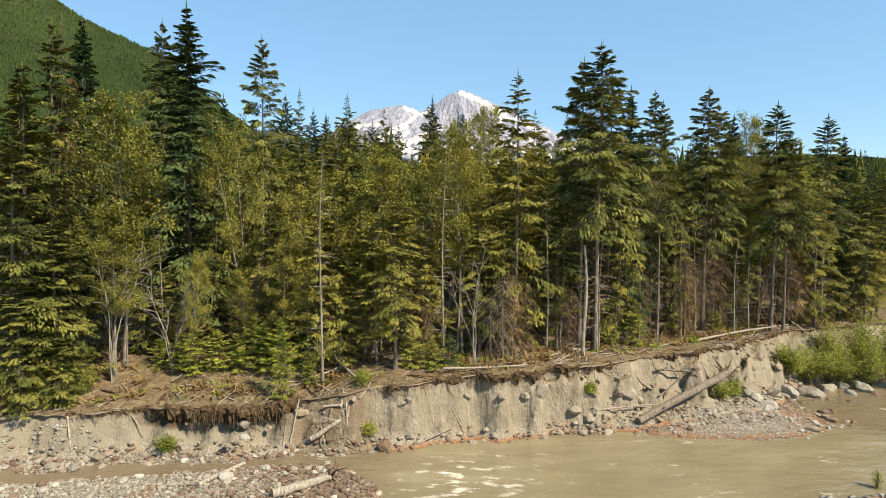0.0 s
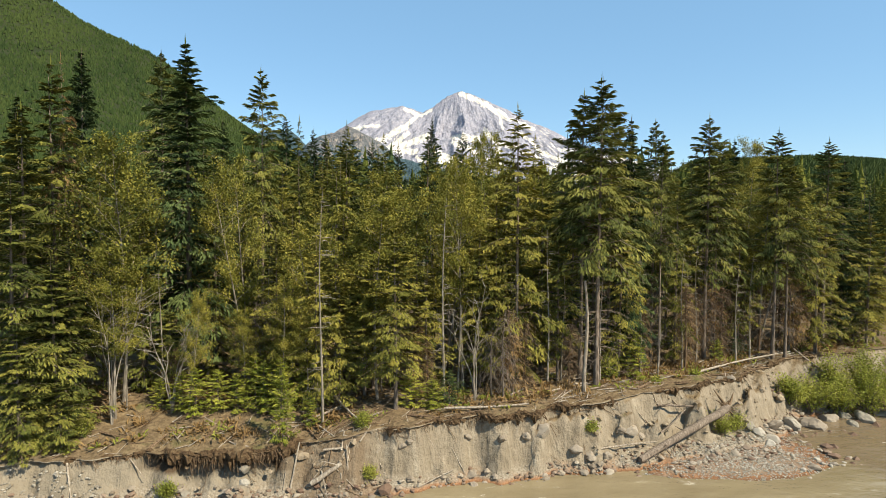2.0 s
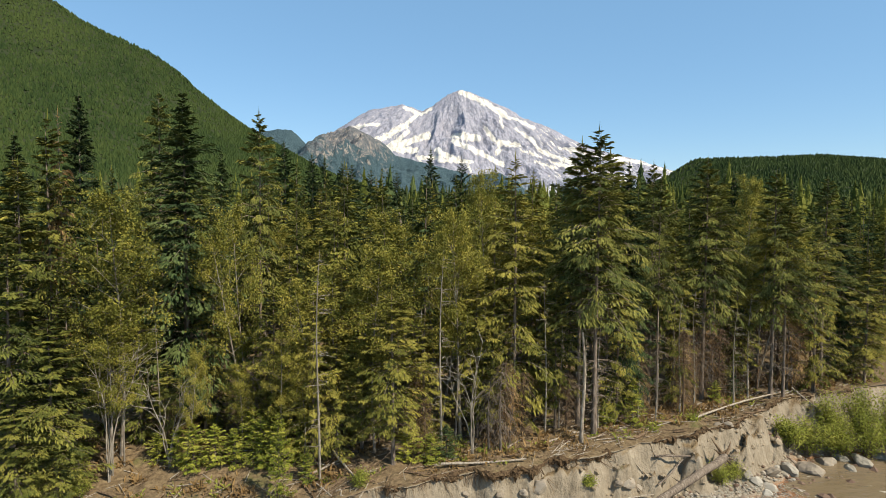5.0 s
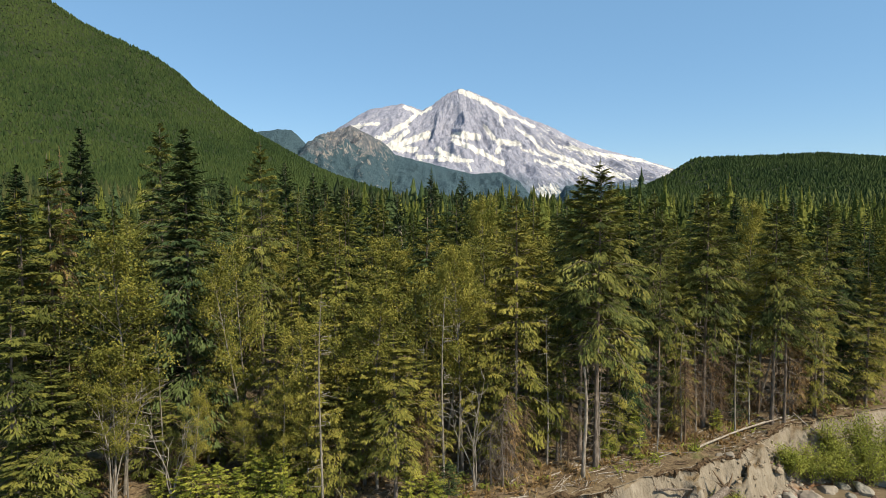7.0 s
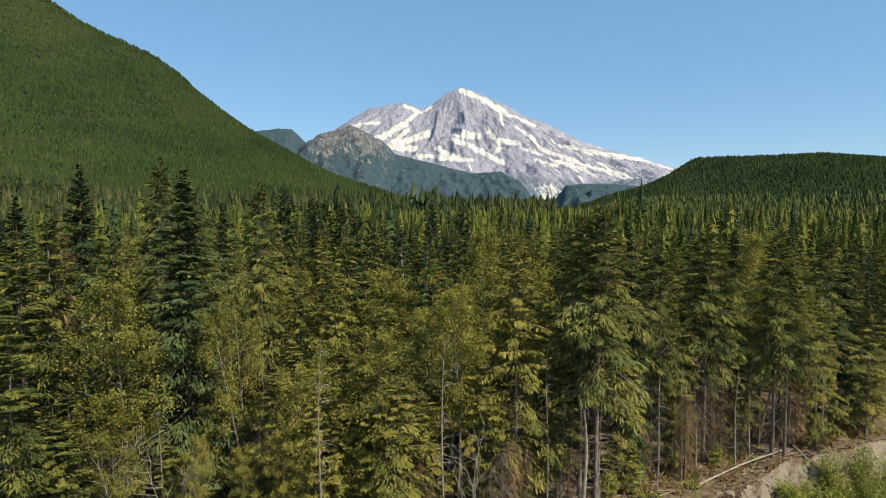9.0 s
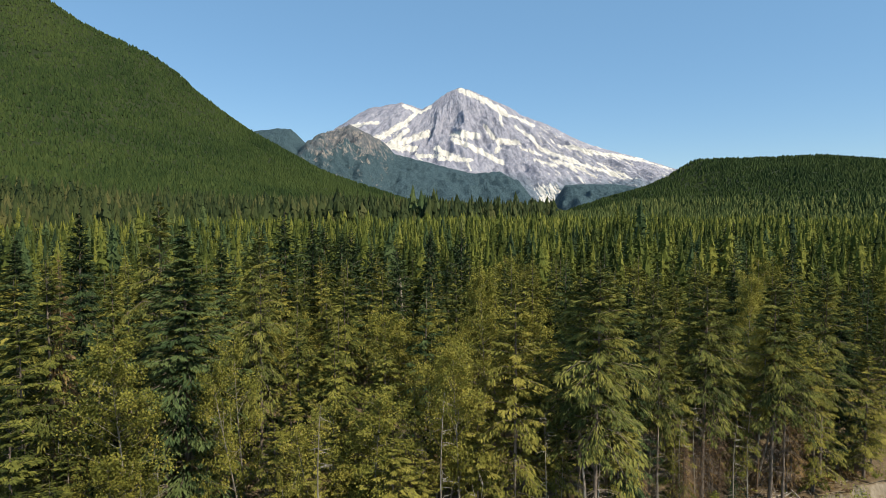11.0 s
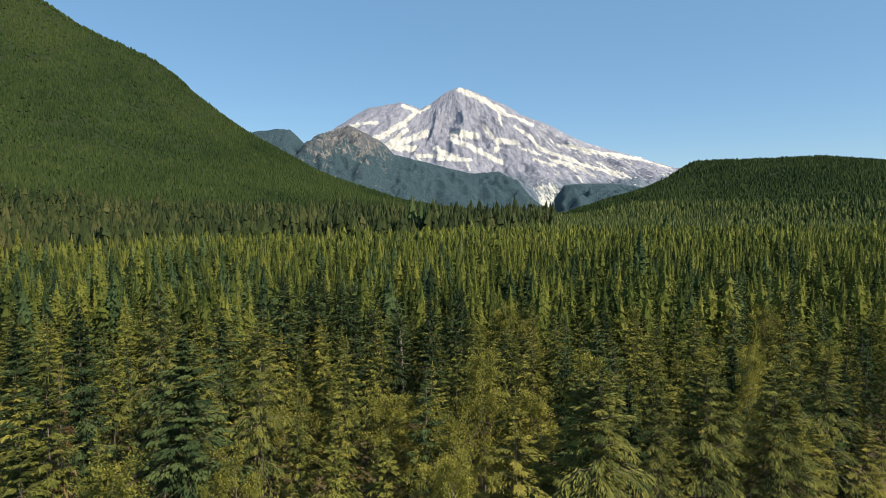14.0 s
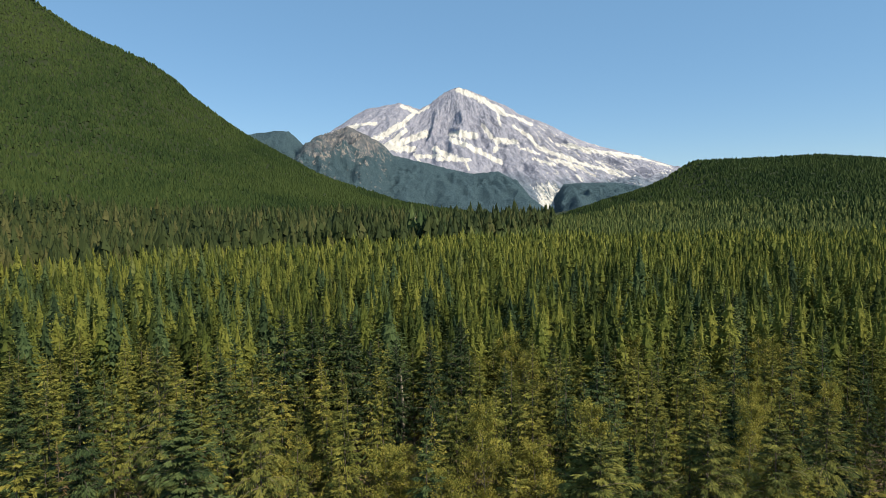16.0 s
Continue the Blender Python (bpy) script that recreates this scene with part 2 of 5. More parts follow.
def mountain_material():
    m = Mat("snowy_volcano", 0.9, 0.1)
    x, y, z = m.xyz(m.pos)
    at = m.n.new("ShaderNodeAttribute")
    at.attribute_name = "snow_cover"
    cover = at.outputs["Fac"]
    lay = m.n.new("ShaderNodeAttribute")
    lay.attribute_name = "fall_line"
    n1 = m.noise(0.0045, 7, 0.62)
    n2 = m.noise(1.0, 7, 0.68, None, lay.outputs["Vector"])
    n3 = m.noise(0.055, 6, 0.75, (1.0, 1.0, 0.7))
    # grey rock, paled towards lilac-blue: distance haze put into the colour
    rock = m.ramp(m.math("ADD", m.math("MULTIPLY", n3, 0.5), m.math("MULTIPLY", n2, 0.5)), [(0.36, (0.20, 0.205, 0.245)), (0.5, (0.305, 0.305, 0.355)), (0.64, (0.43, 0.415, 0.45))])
    # wooded lower slopes, bluer still with the haze painted in
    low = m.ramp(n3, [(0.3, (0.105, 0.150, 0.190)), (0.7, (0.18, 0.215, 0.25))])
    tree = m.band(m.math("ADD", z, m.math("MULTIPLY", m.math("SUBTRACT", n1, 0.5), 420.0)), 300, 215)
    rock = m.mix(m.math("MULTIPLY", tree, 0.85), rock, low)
    n4 = m.noise(1.0, 5, 0.6, (4.0, 0.9, 1.0), lay.outputs["Vector"])
    ragged = m.math("ADD", m.math("MULTIPLY", m.math("SUBTRACT", n2, 0.5), 1.3), m.math("MULTIPLY", m.math("SUBTRACT", n3, 0.5), 2.2))
    k = m.math("ADD", cover, m.math("ADD", ragged, m.math("MULTIPLY", m.math("MULTIPLY", m.math("SUBTRACT", n4, 0.5), 3.0), m.math("ADD", m.math("MULTIPLY", m.band(x, 350, 650), 0.75), 0.25))))
    snow = m.band(k, 0.40, 0.47)
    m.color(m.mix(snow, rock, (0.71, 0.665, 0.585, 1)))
    m.bump(m.math("ADD", n2, m.math("MULTIPLY", n3, 0.5)), 0.75, 32)
    return m.m


HILL_FLOOR, HAZY_WOODED_ROCK, HAZY_VOLCANO = hill_material(), rock_forest_material(), mountain_material()

# ---- mesh helpers ----


def mesh_of(name, verts, faces, material, smooth=False):
    """A mesh from arrays: verts (n, 3), faces (m, 3 or 4) of one size."""
    verts, faces = np.asarray(verts, dtype=np.float32), np.asarray(faces, dtype=np.int32)
    me = bpy.data.meshes.new(name)
    k = faces.shape[1]
    me.vertices.add(len(verts))
    me.vertices.foreach_set("co", verts.ravel())
    me.loops.add(faces.size)
    me.loops.foreach_set("vertex_index", faces.ravel())
    me.polygons.add(len(faces))
    me.polygons.foreach_set("loop_start", np.arange(0, faces.size, k, dtype=np.int32))
    me.polygons.foreach_set("use_smooth", np.full(len(faces), smooth))
    me.update(calc_edges=True)
    me.materials.append(material)
    return me


def thing(name, label, category, group="", m=None):
    ob = tagged(new(name), label, category, group)
    if m:
        ob.matrix_basis = m
    return ob


def piece(name, me, parent, label=""):
    ob = new(name, me)
    ob.parent = parent
    return tagged(ob, label)


class Soup:
    """Collects vertices and faces (quads or triangles as quads) for one mesh."""

    def __init__(self):
        self.v, self.f, self.n = [], [], 0

    def add(self, v, f):
        self.v.append(np.asarray(v, dtype=np.float32))
        self.f.append(np.asarray(f, dtype=np.int32) + self.n)
        self.n += len(v)

    def mesh(self, name, material, smooth=False):
        return mesh_of(name, np.concatenate(self.v), np.concatenate(self.f), material, smooth)

    def tube(self, pts, radii, sides=6, cap=True):
        pts = np.asarray(pts, dtype=float)
        k = len(pts)
        tang = np.gradient(pts, axis=0)
        tang /= np.linalg.norm(tang, axis=1)[:, None] + 1e-9
        ref = np.array([0.0, 0.0, 1.0]) if abs(tang[0][2]) < 0.8 else np.array([1.0, 0.0, 0.0])
        u = np.cross(tang, ref)
        u /= np.linalg.norm(u, axis=1)[:, None] + 1e-9
        w = np.cross(tang, u)
        a = np.linspace(0, 2 * np.pi, sides, endpoint=False)
        ring = pts[:, None, :] + np.asarray(radii)[:, None, None] * (np.cos(a)[None, :, None] * u[:, None, :] + np.sin(a)[None, :, None] * w[:, None, :])
        i, j = np.meshgrid(np.arange(k - 1), np.arange(sides), indexing="ij")
        j2 = (j + 1) % sides
        f = np.stack([i * sides + j, i * sides + j2, (i + 1) * sides + j2, (i + 1) * sides + j], -1).reshape(-1, 4)
        self.add(ring.reshape(-1, 3), f)
        if cap:
            for r, rev in ((0, 1), (k - 1, 0)):
                ends = np.concatenate([ring[r], pts[r][None]])
                j = np.arange(sides)
                g = np.stack([np.full(sides, sides), j, (j + 1) % sides, np.full(sides, sides)], -1)
                g = np.stack([j, (j + 1) % sides, np.full(sides, sides), np.full(sides, sides)], -1)
                # a fan of thin quads closed by a doubled centre
                ends = np.concatenate([ends, pts[r][None] + 1e-4])
                g[:, 3] = sides + 1
                self.add(ends, g[:, ::-1] if rev else g)


def kites(p, d, length, width, drop, rng, roll=0.9):
    """Leaf-shaped quads: root points p, unit directions d, with a drooping tip."""
    n = len(p)
    side = np.cross(d, np.array([0.0, 0.0, 1.0]))
    side /= np.linalg.norm(side, axis=1)[:, None] + 1e-6
    side = side + np.array([0, 0, 1.0]) * rng.uniform(-roll, roll, n)[:, None]
    side /= np.linalg.norm(side, axis=1)[:, None]
    l, w = length[:, None], width[:, None]
    mid = p + d * l * 0.45
    tip = p + d * l
    tip[:, 2] -= drop * length
    v = np.stack([p, mid + side * w, tip, mid - side * w], 1).reshape(-1, 3)
    return v, np.arange(4 * n).reshape(-1, 4)


def quads(name, v, f, tint, material):
    """A mesh with a tint for each point."""
    me = mesh_of(name, v, f, material)
    me.attributes.new("tint", "FLOAT", "POINT").data.foreach_set("value", np.asarray(tint, dtype=np.float32))
    return me


def conifer_crown(seed, H, base, R, whorls, per=6, tufts=24, tuft=0.5, slim=0.13, full=1.0, ragged=0.35, rise=0.25, droop=0.45, spread=0.36, hang=0.3, thick=0.07, inner=3, limbs=None):
    """Whorls of drooping boughs round a stem of height H; each bough is a plate of small tufts. Gives points, quads and a tint for each point."""
    rng = np.random.default_rng(seed)
    n = whorls * per
    u = np.repeat(1 - (1 - (np.arange(whorls) + 0.4) / whorls) ** 1.3, per) + rng.normal(0, 0.30 / whorls, n)
    u = np.clip(u, 0, 0.985)
    h = H * (base + (0.975 - base) * u)
    az = np.tile(np.arange(per) * 2 * np.pi / per, whorls) + np.repeat(rng.uniform(0, 6.28, whorls), per) + rng.normal(0, 0.28, n)
    L = R * (1 + ((1 - u) * (1 + full)) ** -3.0) ** -0.333 * rng.uniform(1 - ragged, 1 + ragged * 0.6, n) * np.repeat(rng.uniform(0.8, 1.15, whorls), per)
    L = L * np.clip(1 + 0.22 * np.sin(az * 2 + h * 0.35 + seed) + 0.15 * np.sin(az * 3 - h * 0.6), 0.6, 1.35) * np.clip(0.5 + u * 5, 0, 1) + 0.03 * R + 0.006 * H * (1 - u)
    out = np.stack([np.cos(az), np.sin(az), np.zeros(n)], 1)
    side = np.stack([-np.sin(az), np.cos(az), np.zeros(n)], 1)
    rr = rise + 0.50 * u ** 2.5 + rng.uniform(-0.22, 0.22, n)
    dd = droop * (1 - 0.65 * u) * rng.uniform(0.6, 1.5, n)
    tone = rng.random(n)
    V, F, T, count = [], [], [], 0

    def put_quads(v, f, t):
        nonlocal count
        V.append(v), F.append(f + count), T.append(t)
        count += len(v)

    def spine(t):
        p = out * (L * t)[:, None]
        p[:, 2] = h + L * (rr * t - dd * t * t)
        return p

    for k in range(tufts):
        t, s = np.sqrt(rng.uniform(0.04, 1.0, n)), rng.uniform(-1, 1, n)
        w = L * spread * (1.08 - t) ** 0.6 * np.minimum(1, t * 3)
        p = spine(t) + side * (s * w)[:, None]
        p[:, 2] -= w * np.abs(s) * 0.4 + L * thick * (rng.random(n) * 1.6 - 0.4) * np.minimum(1, 1.6 - t)
        ang = s * 0.95 + rng.normal(0, 0.25, n)
        d = out * np.cos(ang)[:, None] + side * np.sin(ang)[:, None]
        d[:, 2] += 0.8 * (rr - 2 * dd * t) - hang * (1 - u) * rng.uniform(0.0, 1.7, n)
        d /= np.linalg.norm(d, axis=1)[:, None]
        l = np.minimum(tuft * rng.uniform(0.6, 1.35, n), 0.05 * tuft + 0.02 * R + 0.5 * L)
        has = rng.random(n) < np.clip(L / (0.4 * R), 0.3, 1)
        v, f = kites((p - d * (l * 0.3)[:, None])[has], d[has], l[has], (l * slim * rng.uniform(0.7, 1.3, n))[has], 0.2, rng, 0.75)
        put_quads(v, f, np.repeat(np.clip(tone + rng.normal(0, 0.12, n), 0, 1)[has], 4))
    # the close inner growth round the stem, tinted darker for the crown's inner shade
    for k in range(inner):
        p = spine(rng.uniform(0.03, 0.40, n))
        p[:, 2] += 0.1
        d = out * 0.6 + side * rng.uniform(-0.9, 0.9, n)[:, None]
        d[:, 2] -= rng.uniform(0.1, 1.1, n)
        d /= np.linalg.norm(d, axis=1)[:, None]
        l = np.minimum(1.3 * tuft * rng.uniform(0.7, 1.3, n), 0.1 * tuft + 0.5 * L)
        v, f = kites(p, d, l, l * 0.22, 0.2, rng, 0.6)
        put_quads(v, f, np.repeat(tone * 0.3, 4))
    # the leader
    v, f = kites(np.array([[0, 0, H * 0.955], [0, 0, H * 0.95]]), np.array([[0.03, 0.01, 1.0], [-0.02, 0.03, 1.0]]), np.array([0.045 * H, 0.035 * H]), np.array([0.0022, 0.002]) * H, 0, rng)
    put_quads(v, f, np.full(8, 0.5))
    if limbs is not None:
        for i in range(n):
            t = np.array([0, 0.45, 0.9])
            p = out[i] * (L[i] * t)[:, None]
            p[:, 2] = h[i] + L[i] * (rr[i] * t - dd[i] * t * t) - 0.02
            limbs.tube(p, (0.012 + 0.008 * L[i]) * np.array([1, 0.6, 0.25]), 3, False)
    return np.concatenate(V), np.concatenate(F), np.concatenate(T)


def stem(soup, H, r, seed, bend=0.12, sides=8):
    rng = np.random.default_rng(seed)
    t = np.linspace(0, 1, 9)
    pts = np.zeros((9, 3))
    pts[:, 0] = bend * np.sin(t * 3 + rng.random() * 6) * t
    pts[:, 1] = bend * np.sin(t * 2.3 + rng.random() * 6) * t
    pts[:, 2] = t * H
    rad = r * ((1 - t) ** 0.8 * 0.97 + 0.03)
    rad[0] *= 1.35
    pts[0, 2] = -0.35
    soup.tube(pts, rad, sides)


def dead_twigs(soup, seed, z0, z1, n, length, curl=-0.3):
    """Bare lower branches, thin and drooping."""
    rng = np.random.default_rng(seed)
    for i in range(n):
        a, h, l = rng.uniform(0, 6.283), rng.uniform(z0, z1), length * rng.uniform(0.4, 1.2)
        o = np.array([math.cos(a), math.sin(a), 0])
        t = np.array([0, 0.4, 0.75, 1.0])
        pts = o * (l * t)[:, None] + rng.normal(0, 0.05, (4, 3)) * t[:, None]
        pts[:, 2] += h + l * (0.15 * t + curl * t * t * 1.4)
        soup.tube(pts, 0.028 * np.array([1, 0.7, 0.45, 0.2]), 3, False)
        for k in range(3):
            p = pts[1 + k % 3]
            q = p + np.array([rng.normal(0, 0.35), rng.normal(0, 0.35), rng.uniform(-0.45, 0.05)]) * l * 0.4
            soup.tube([p, q], [0.013, 0.005], 3, False)


def conifer(name, label, category, seed, needles, H=24.0, base=0.15, R=2.6, whorls=30, r=0.17, twigs=40, bark_mat=None, **kw):
    """One conifer: an Empty at its foot with trunk, branches and crown."""
    root = thing(name, label, category)
    t, b = Soup(), Soup()
    stem(t, H * 0.985, r, seed)
    v, f, tint = conifer_crown(seed, H, base, R, whorls, limbs=b, **kw)
    if twigs:
        dead_twigs(b, seed + 5, H * 0.06, H * (base + 0.12), twigs, R * 0.6)
    piece("trunk", t.mesh("trunk", bark_mat or BARK_FIR, True), root)
    tagged(piece("dead_wood", b.mesh("dead_wood", bark_mat or BARK_FIR), root, "bare brown lower branches"), kind="stuff")
    piece("crown", quads("crown", v, f, tint, needles), root)
    return root


def broadleaf(name, label, category, seed, leaves, H=17.0, base=0.35, R=2.4, limbs=32, leaf=0.19, count=210, r=0.12, bark_mat=None, stems=1):
    """A slim broadleaf tree: stems, forking limbs and loose clusters of leaves."""
    rng = np.random.default_rng(seed)
    root = thing(name, label, category)
    t, b = Soup(), Soup()
    P, tint = [], []
    for s in range(stems):
        lean = rng.normal(0, 0.05, 2) + (np.array([math.cos(s * 2.2), math.sin(s * 2.2)]) * 0.10 if stems > 1 else 0)
        tt = np.linspace(0, 1, 9)
        pts = np.stack([lean[0] * tt * H + 0.2 * np.sin(tt * 5 + s), lean[1] * tt * H + 0.2 * np.sin(tt * 4 + 2 * s), tt * H * (0.97 - 0.1 * s) - 0.3 * (tt == 0)], 1)
        t.tube(pts, r * (1 - 0.9 * tt), 6)
        for i in range(limbs // stems):
            u = base + (1 - base) * (i + rng.random()) / (limbs // stems) * 0.98
            root_p = np.array([np.interp(u, tt, pts[:, k]) for k in range(3)])
            a = i * 2.4 + rng.uniform(-0.4, 0.4)
            l = R * (0.35 + 0.9 * math.sin(math.pi * min(1, (u - base) / (1 - base) * 0.85 + 0.15))) * rng.uniform(0.6, 1.15)
            o = np.array([math.cos(a), math.sin(a), rng.uniform(0.5, 1.1)])
            q = np.array([0, 0.35, 0.7, 1.0])
            lp = root_p + o * (l * q)[:, None] + rng.normal(0, 0.08, (4, 3)) * q[:, None]
            lp[:, 2] -= 0.25 * l * q * q
            b.tube(lp, 0.035 * np.array([1, 0.7, 0.4, 0.15]) * (1.2 - 0.7 * u), 3, False)
            for k in range(3):
                p0 = lp[1 + k]
                p1 = p0 + rng.normal(0, 0.3, 3) * l * 0.5 + np.array([0, 0, 0.15 * l])
                b.tube([p0, p1], [0.014, 0.005], 3, False)
                for q0, many in ((p1, count // 3), (p0, count // 5)):
                    P.append(q0 + rng.normal(0, 0.15 + 0.05 * l, (many, 3)))
                    tint.append(np.full(many, rng.random()))
    P, tint = np.concatenate(P), np.concatenate(tint)
    n = len(P)
    d = rng.normal(0, 1, (n, 3))
    d[:, 2] -= 0.3
    d /= np.linalg.norm(d, axis=1)[:, None]
    v, f = kites(P, d, leaf * rng.uniform(0.6, 1.3, n), leaf * 0.32 * rng.uniform(0.7, 1.2, n), 0.1, rng)
    piece("trunk", t.mesh("trunk", bark_mat or BARK_PALE, True), root)
    tagged(piece("limb_wood", b.mesh("limb_wood", bark_mat or BARK_PALE), root), kind="stuff")
    piece("crown", quads("crown", v, f, np.repeat(tint, 4), leaves), root)
    return root

# ---- the land ----


def lattice(x, y, seed):
    """Smooth value noise on arrays, from -1 to 1."""
    xi, yi = np.floor(x), np.floor(y)
    fx, fy = x - xi, y - yi
    fx, fy = fx * fx * (3 - 2 * fx), fy * fy * (3 - 2 * fy)

    def h(a, b):
        s = np.sin(a * 127.1 + b * 311.7 + seed * 74.7) * 43758.5453
        return (s - np.floor(s)) * 2 - 1

    top = h(xi, yi) * (1 - fx) + h(xi + 1, yi) * fx
    low = h(xi, yi + 1) * (1 - fx) + h(xi + 1, yi + 1) * fx
    return top * (1 - fy) + low * fy


def fbm(x, y, scale, octaves=4, seed=0.0):
    x, y = np.asarray(x, dtype=float), np.asarray(y, dtype=float)
    out, amp, f = np.zeros(np.broadcast(x, y).shape), 1.0, scale / 2.2
    for o in range(octaves):
        c, s = math.cos(0.6 * o), math.sin(0.6 * o)
        out = out + amp * lattice((x * c - y * s) * f, (x * s + y * c) * f, seed + o)
        amp *= 0.52
        f *= 2.03
    return out


def edge_y(x):
    """Where the top edge of the cut bank runs."""
    e = np.interp(x, [-400, -60, -26, -21, -15, -9, -4.6, 2.6, 10.8, 18.2, 23.5, 32, 40, 60, 120, 600], [10, 30, 34.4, 35.0, 36.4, 37.0, 37.4, 39.1, 41.5, 44.9, 47.8, 55.0, 58.0, 66, 84, 160])
    near = np.exp(-(x / 70.0) ** 2)
    return e + near * 0.55 * fbm(x, x * 0.3, 1.1, 5, 1.0)


def top_z(x):
    return np.interp(x, [-60, -26, -15, -8, -4.6, 2.5, 20, 200], [2.5, 2.4, 2.6, 2.8, 3.5, 3.95, 4.2, 4.4])


def valley(y):
    return 0.0105 * np.clip(y - 130.0, 0, None)


def bed_z(x, y):
    """The stream bed and its gravel bars, in front of the bank."""
    right = np.exp(-(((x - 20.5) / 8.5) ** 4)) * np.clip((y - (36.9 + 0.02 * (x - 18) ** 2)) / 1.6, -1, 1)
    left_edge = np.interp(x, [-60, -23, -12.2, -6, -3.4, -1.5], [27.6, 31.2, 33.4, 34.3, 31.5, 27.0])
    left = np.clip((left_edge - y) / 1.4, -1, 1) * (1 / (1 + np.exp(np.clip((x + 2.2) * 2.0, -50, 50))))
    shore = np.clip((np.interp(x, [-4, 8, 17.5, 24, 60], [24, 27.5, 30.2, 31.2, 34]) - y) / 1.5, -1, 1)
    far_right = np.clip((x - 30.5) / 3, 0, 1) * 0.25 * np.sin(x * 1.2) * np.sin(y * 1.1)
    lift = np.maximum.reduce([right, left, shore])
    slope = np.clip((20 - y) / 30, 0, 1) * 2.0
    return -0.32 + 0.52 * np.clip(lift, -0.6, 1.0) + 0.06 * fbm(x, y, 1.7, 3, 2.0) + far_right + slope


def foot_w(x):
    return np.interp(x, [-26, -12, -6, 3, 9, 14, 22, 27, 36], [3.0, 3.0, 2.2, 1.9, 2.6, 3.4, 4.0, 4.6, 5.2])


def land_z(x, y):
    """Height of the ground at x, y (arrays)."""
    e, tz = edge_y(x), top_z(x)
    v = y - e
    floor = tz + np.clip(v / 6.0, 0, 1) * (4.25 - tz) + np.clip(v, 0, 1) * 0.22 * fbm(x, y, 0.55, 4, 3.0) + valley(y) + np.clip(v / 40, 0, 1) * 0.5 * fbm(x, y, 0.06, 3, 5.0)
    bed = bed_z(x, y)
    fw = foot_w(x)
    rough = 0.8 * fbm(x, v * 1.5, 1.6, 5, 7.0)
    t = np.clip((v + fw) / fw, 0, 1)
    t = np.clip(t + rough * 0.25 * np.sin(np.pi * t), 0, 1)
    talus = np.interp(t, [0, 0.25, 0.45, 0.68, 0.90, 1.0], [0.06, 0.13, 0.22, 0.58, 0.92, 1.0])
    face = bed * (1 - talus) + tz * talus
    return np.where(v >= 0, floor, np.where(v > -fw, face, bed))


def sheet(name, X, Y, Z, material, smooth=True):
    r, c = X.shape
    i, j = np.meshgrid(np.arange(r - 1), np.arange(c - 1), indexing="ij")
    f = np.stack([i * c + j, i * c + j + 1, (i + 1) * c + j + 1, (i + 1) * c + j], -1).reshape(-1, 4)
    return mesh_of(name, np.stack([X, Y, Z], -1).reshape(-1, 3), f, material, smooth)


def build_ground():
    xs = np.concatenate([-np.geomspace(2400, 46, 26), np.arange(-44, 56.1, 0.28), np.geomspace(58, 2400, 26)])
    vs = np.concatenate([-np.geomspace(500, 18, 12), np.arange(-16, -5, 0.4), np.arange(-5, -0.2, 0.16), np.arange(-0.2, 0.3, 0.05), np.arange(0.35, 7, 0.3), np.geomspace(7.5, 2600, 48)])
    X, V = np.meshgrid(xs, vs)
    Y = edge_y(X) + V
    Z = land_z(X, Y)
    # the turf lip hangs a little over the cut
    lip = (V > -0.1) & (V < 0.12)
    Y = Y - np.where(lip, 0.30 + 0.22 * fbm(X, X * 0.2, 2.3, 3, 4.0), 0)
    # an undercut hollow below the overhanging turf
    hollow = np.sin(np.pi * np.clip((X + 18.5) / 9.0, 0, 1)) ** 0.6
    Y = Y + hollow * np.where(V < -0.1, 1.55 * np.exp(-((V + 0.55) / 0.55) ** 2), 0) - hollow * np.where(lip, 0.25, 0)
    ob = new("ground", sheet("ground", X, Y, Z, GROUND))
    return tagged(ob, "beige silt bank, river gravel and brown forest floor", "ground", kind="structure")


def build_water():
    xs = np.concatenate([-np.geomspace(600, 46, 16), np.arange(-44, 56, 0.4), np.geomspace(57, 600, 16)])
    ys = np.concatenate([np.arange(-60, 22, 6.0), np.arange(22, 58, 0.35), np.geomspace(58.5, 150, 12)])
    X, Y = np.meshgrid(xs, ys)
    rip = np.clip((X + 4) / 6, 0.25, 1)
    Z = 0.02 + rip * (0.05 * fbm(X * 0.6, Y * 1.5, 0.7, 3, 1.0) + 0.010 * fbm(X, Y * 1.4, 2.6, 2, 6.0))
    ob = new("river_water", sheet("river_water", X, Y, Z, WATER))
    return tagged(ob, "fast silty brown river with white ripples", "water", kind="structure")


build_ground()
build_water()

# ---- hills and the mountain ----


def left_hill_z(x, y):
    crest = np.interp(x, [-2600, -1700, -1156, -1062, -968, -866, -778, -719, -661, -602, -528, -424, -334, -213, -122, -1, 106, 228, 420], [980, 900, 655, 597, 530, 480, 441, 402, 349, 297, 244, 190, 136, 90, 66, 35, 22, 10, -12])
    foot = np.interp(x, [-700, -350, -100, 100], [330, 330, 430, 560])
    t = np.clip((y - foot) / (1600 - foot), 0, 1)
    up = t ** 1.25
    gully = 1 + 0.05 * fbm(x, y * 0.6, 0.011, 4, 2.0) * (1 - t) * 2
    back = np.clip((y - 1600) / 700, 0, 1)
    return (crest * up * gully) * (1 - 0.6 * back) + 6.0 * fbm(x, y, 0.02, 3, 1.0) * t


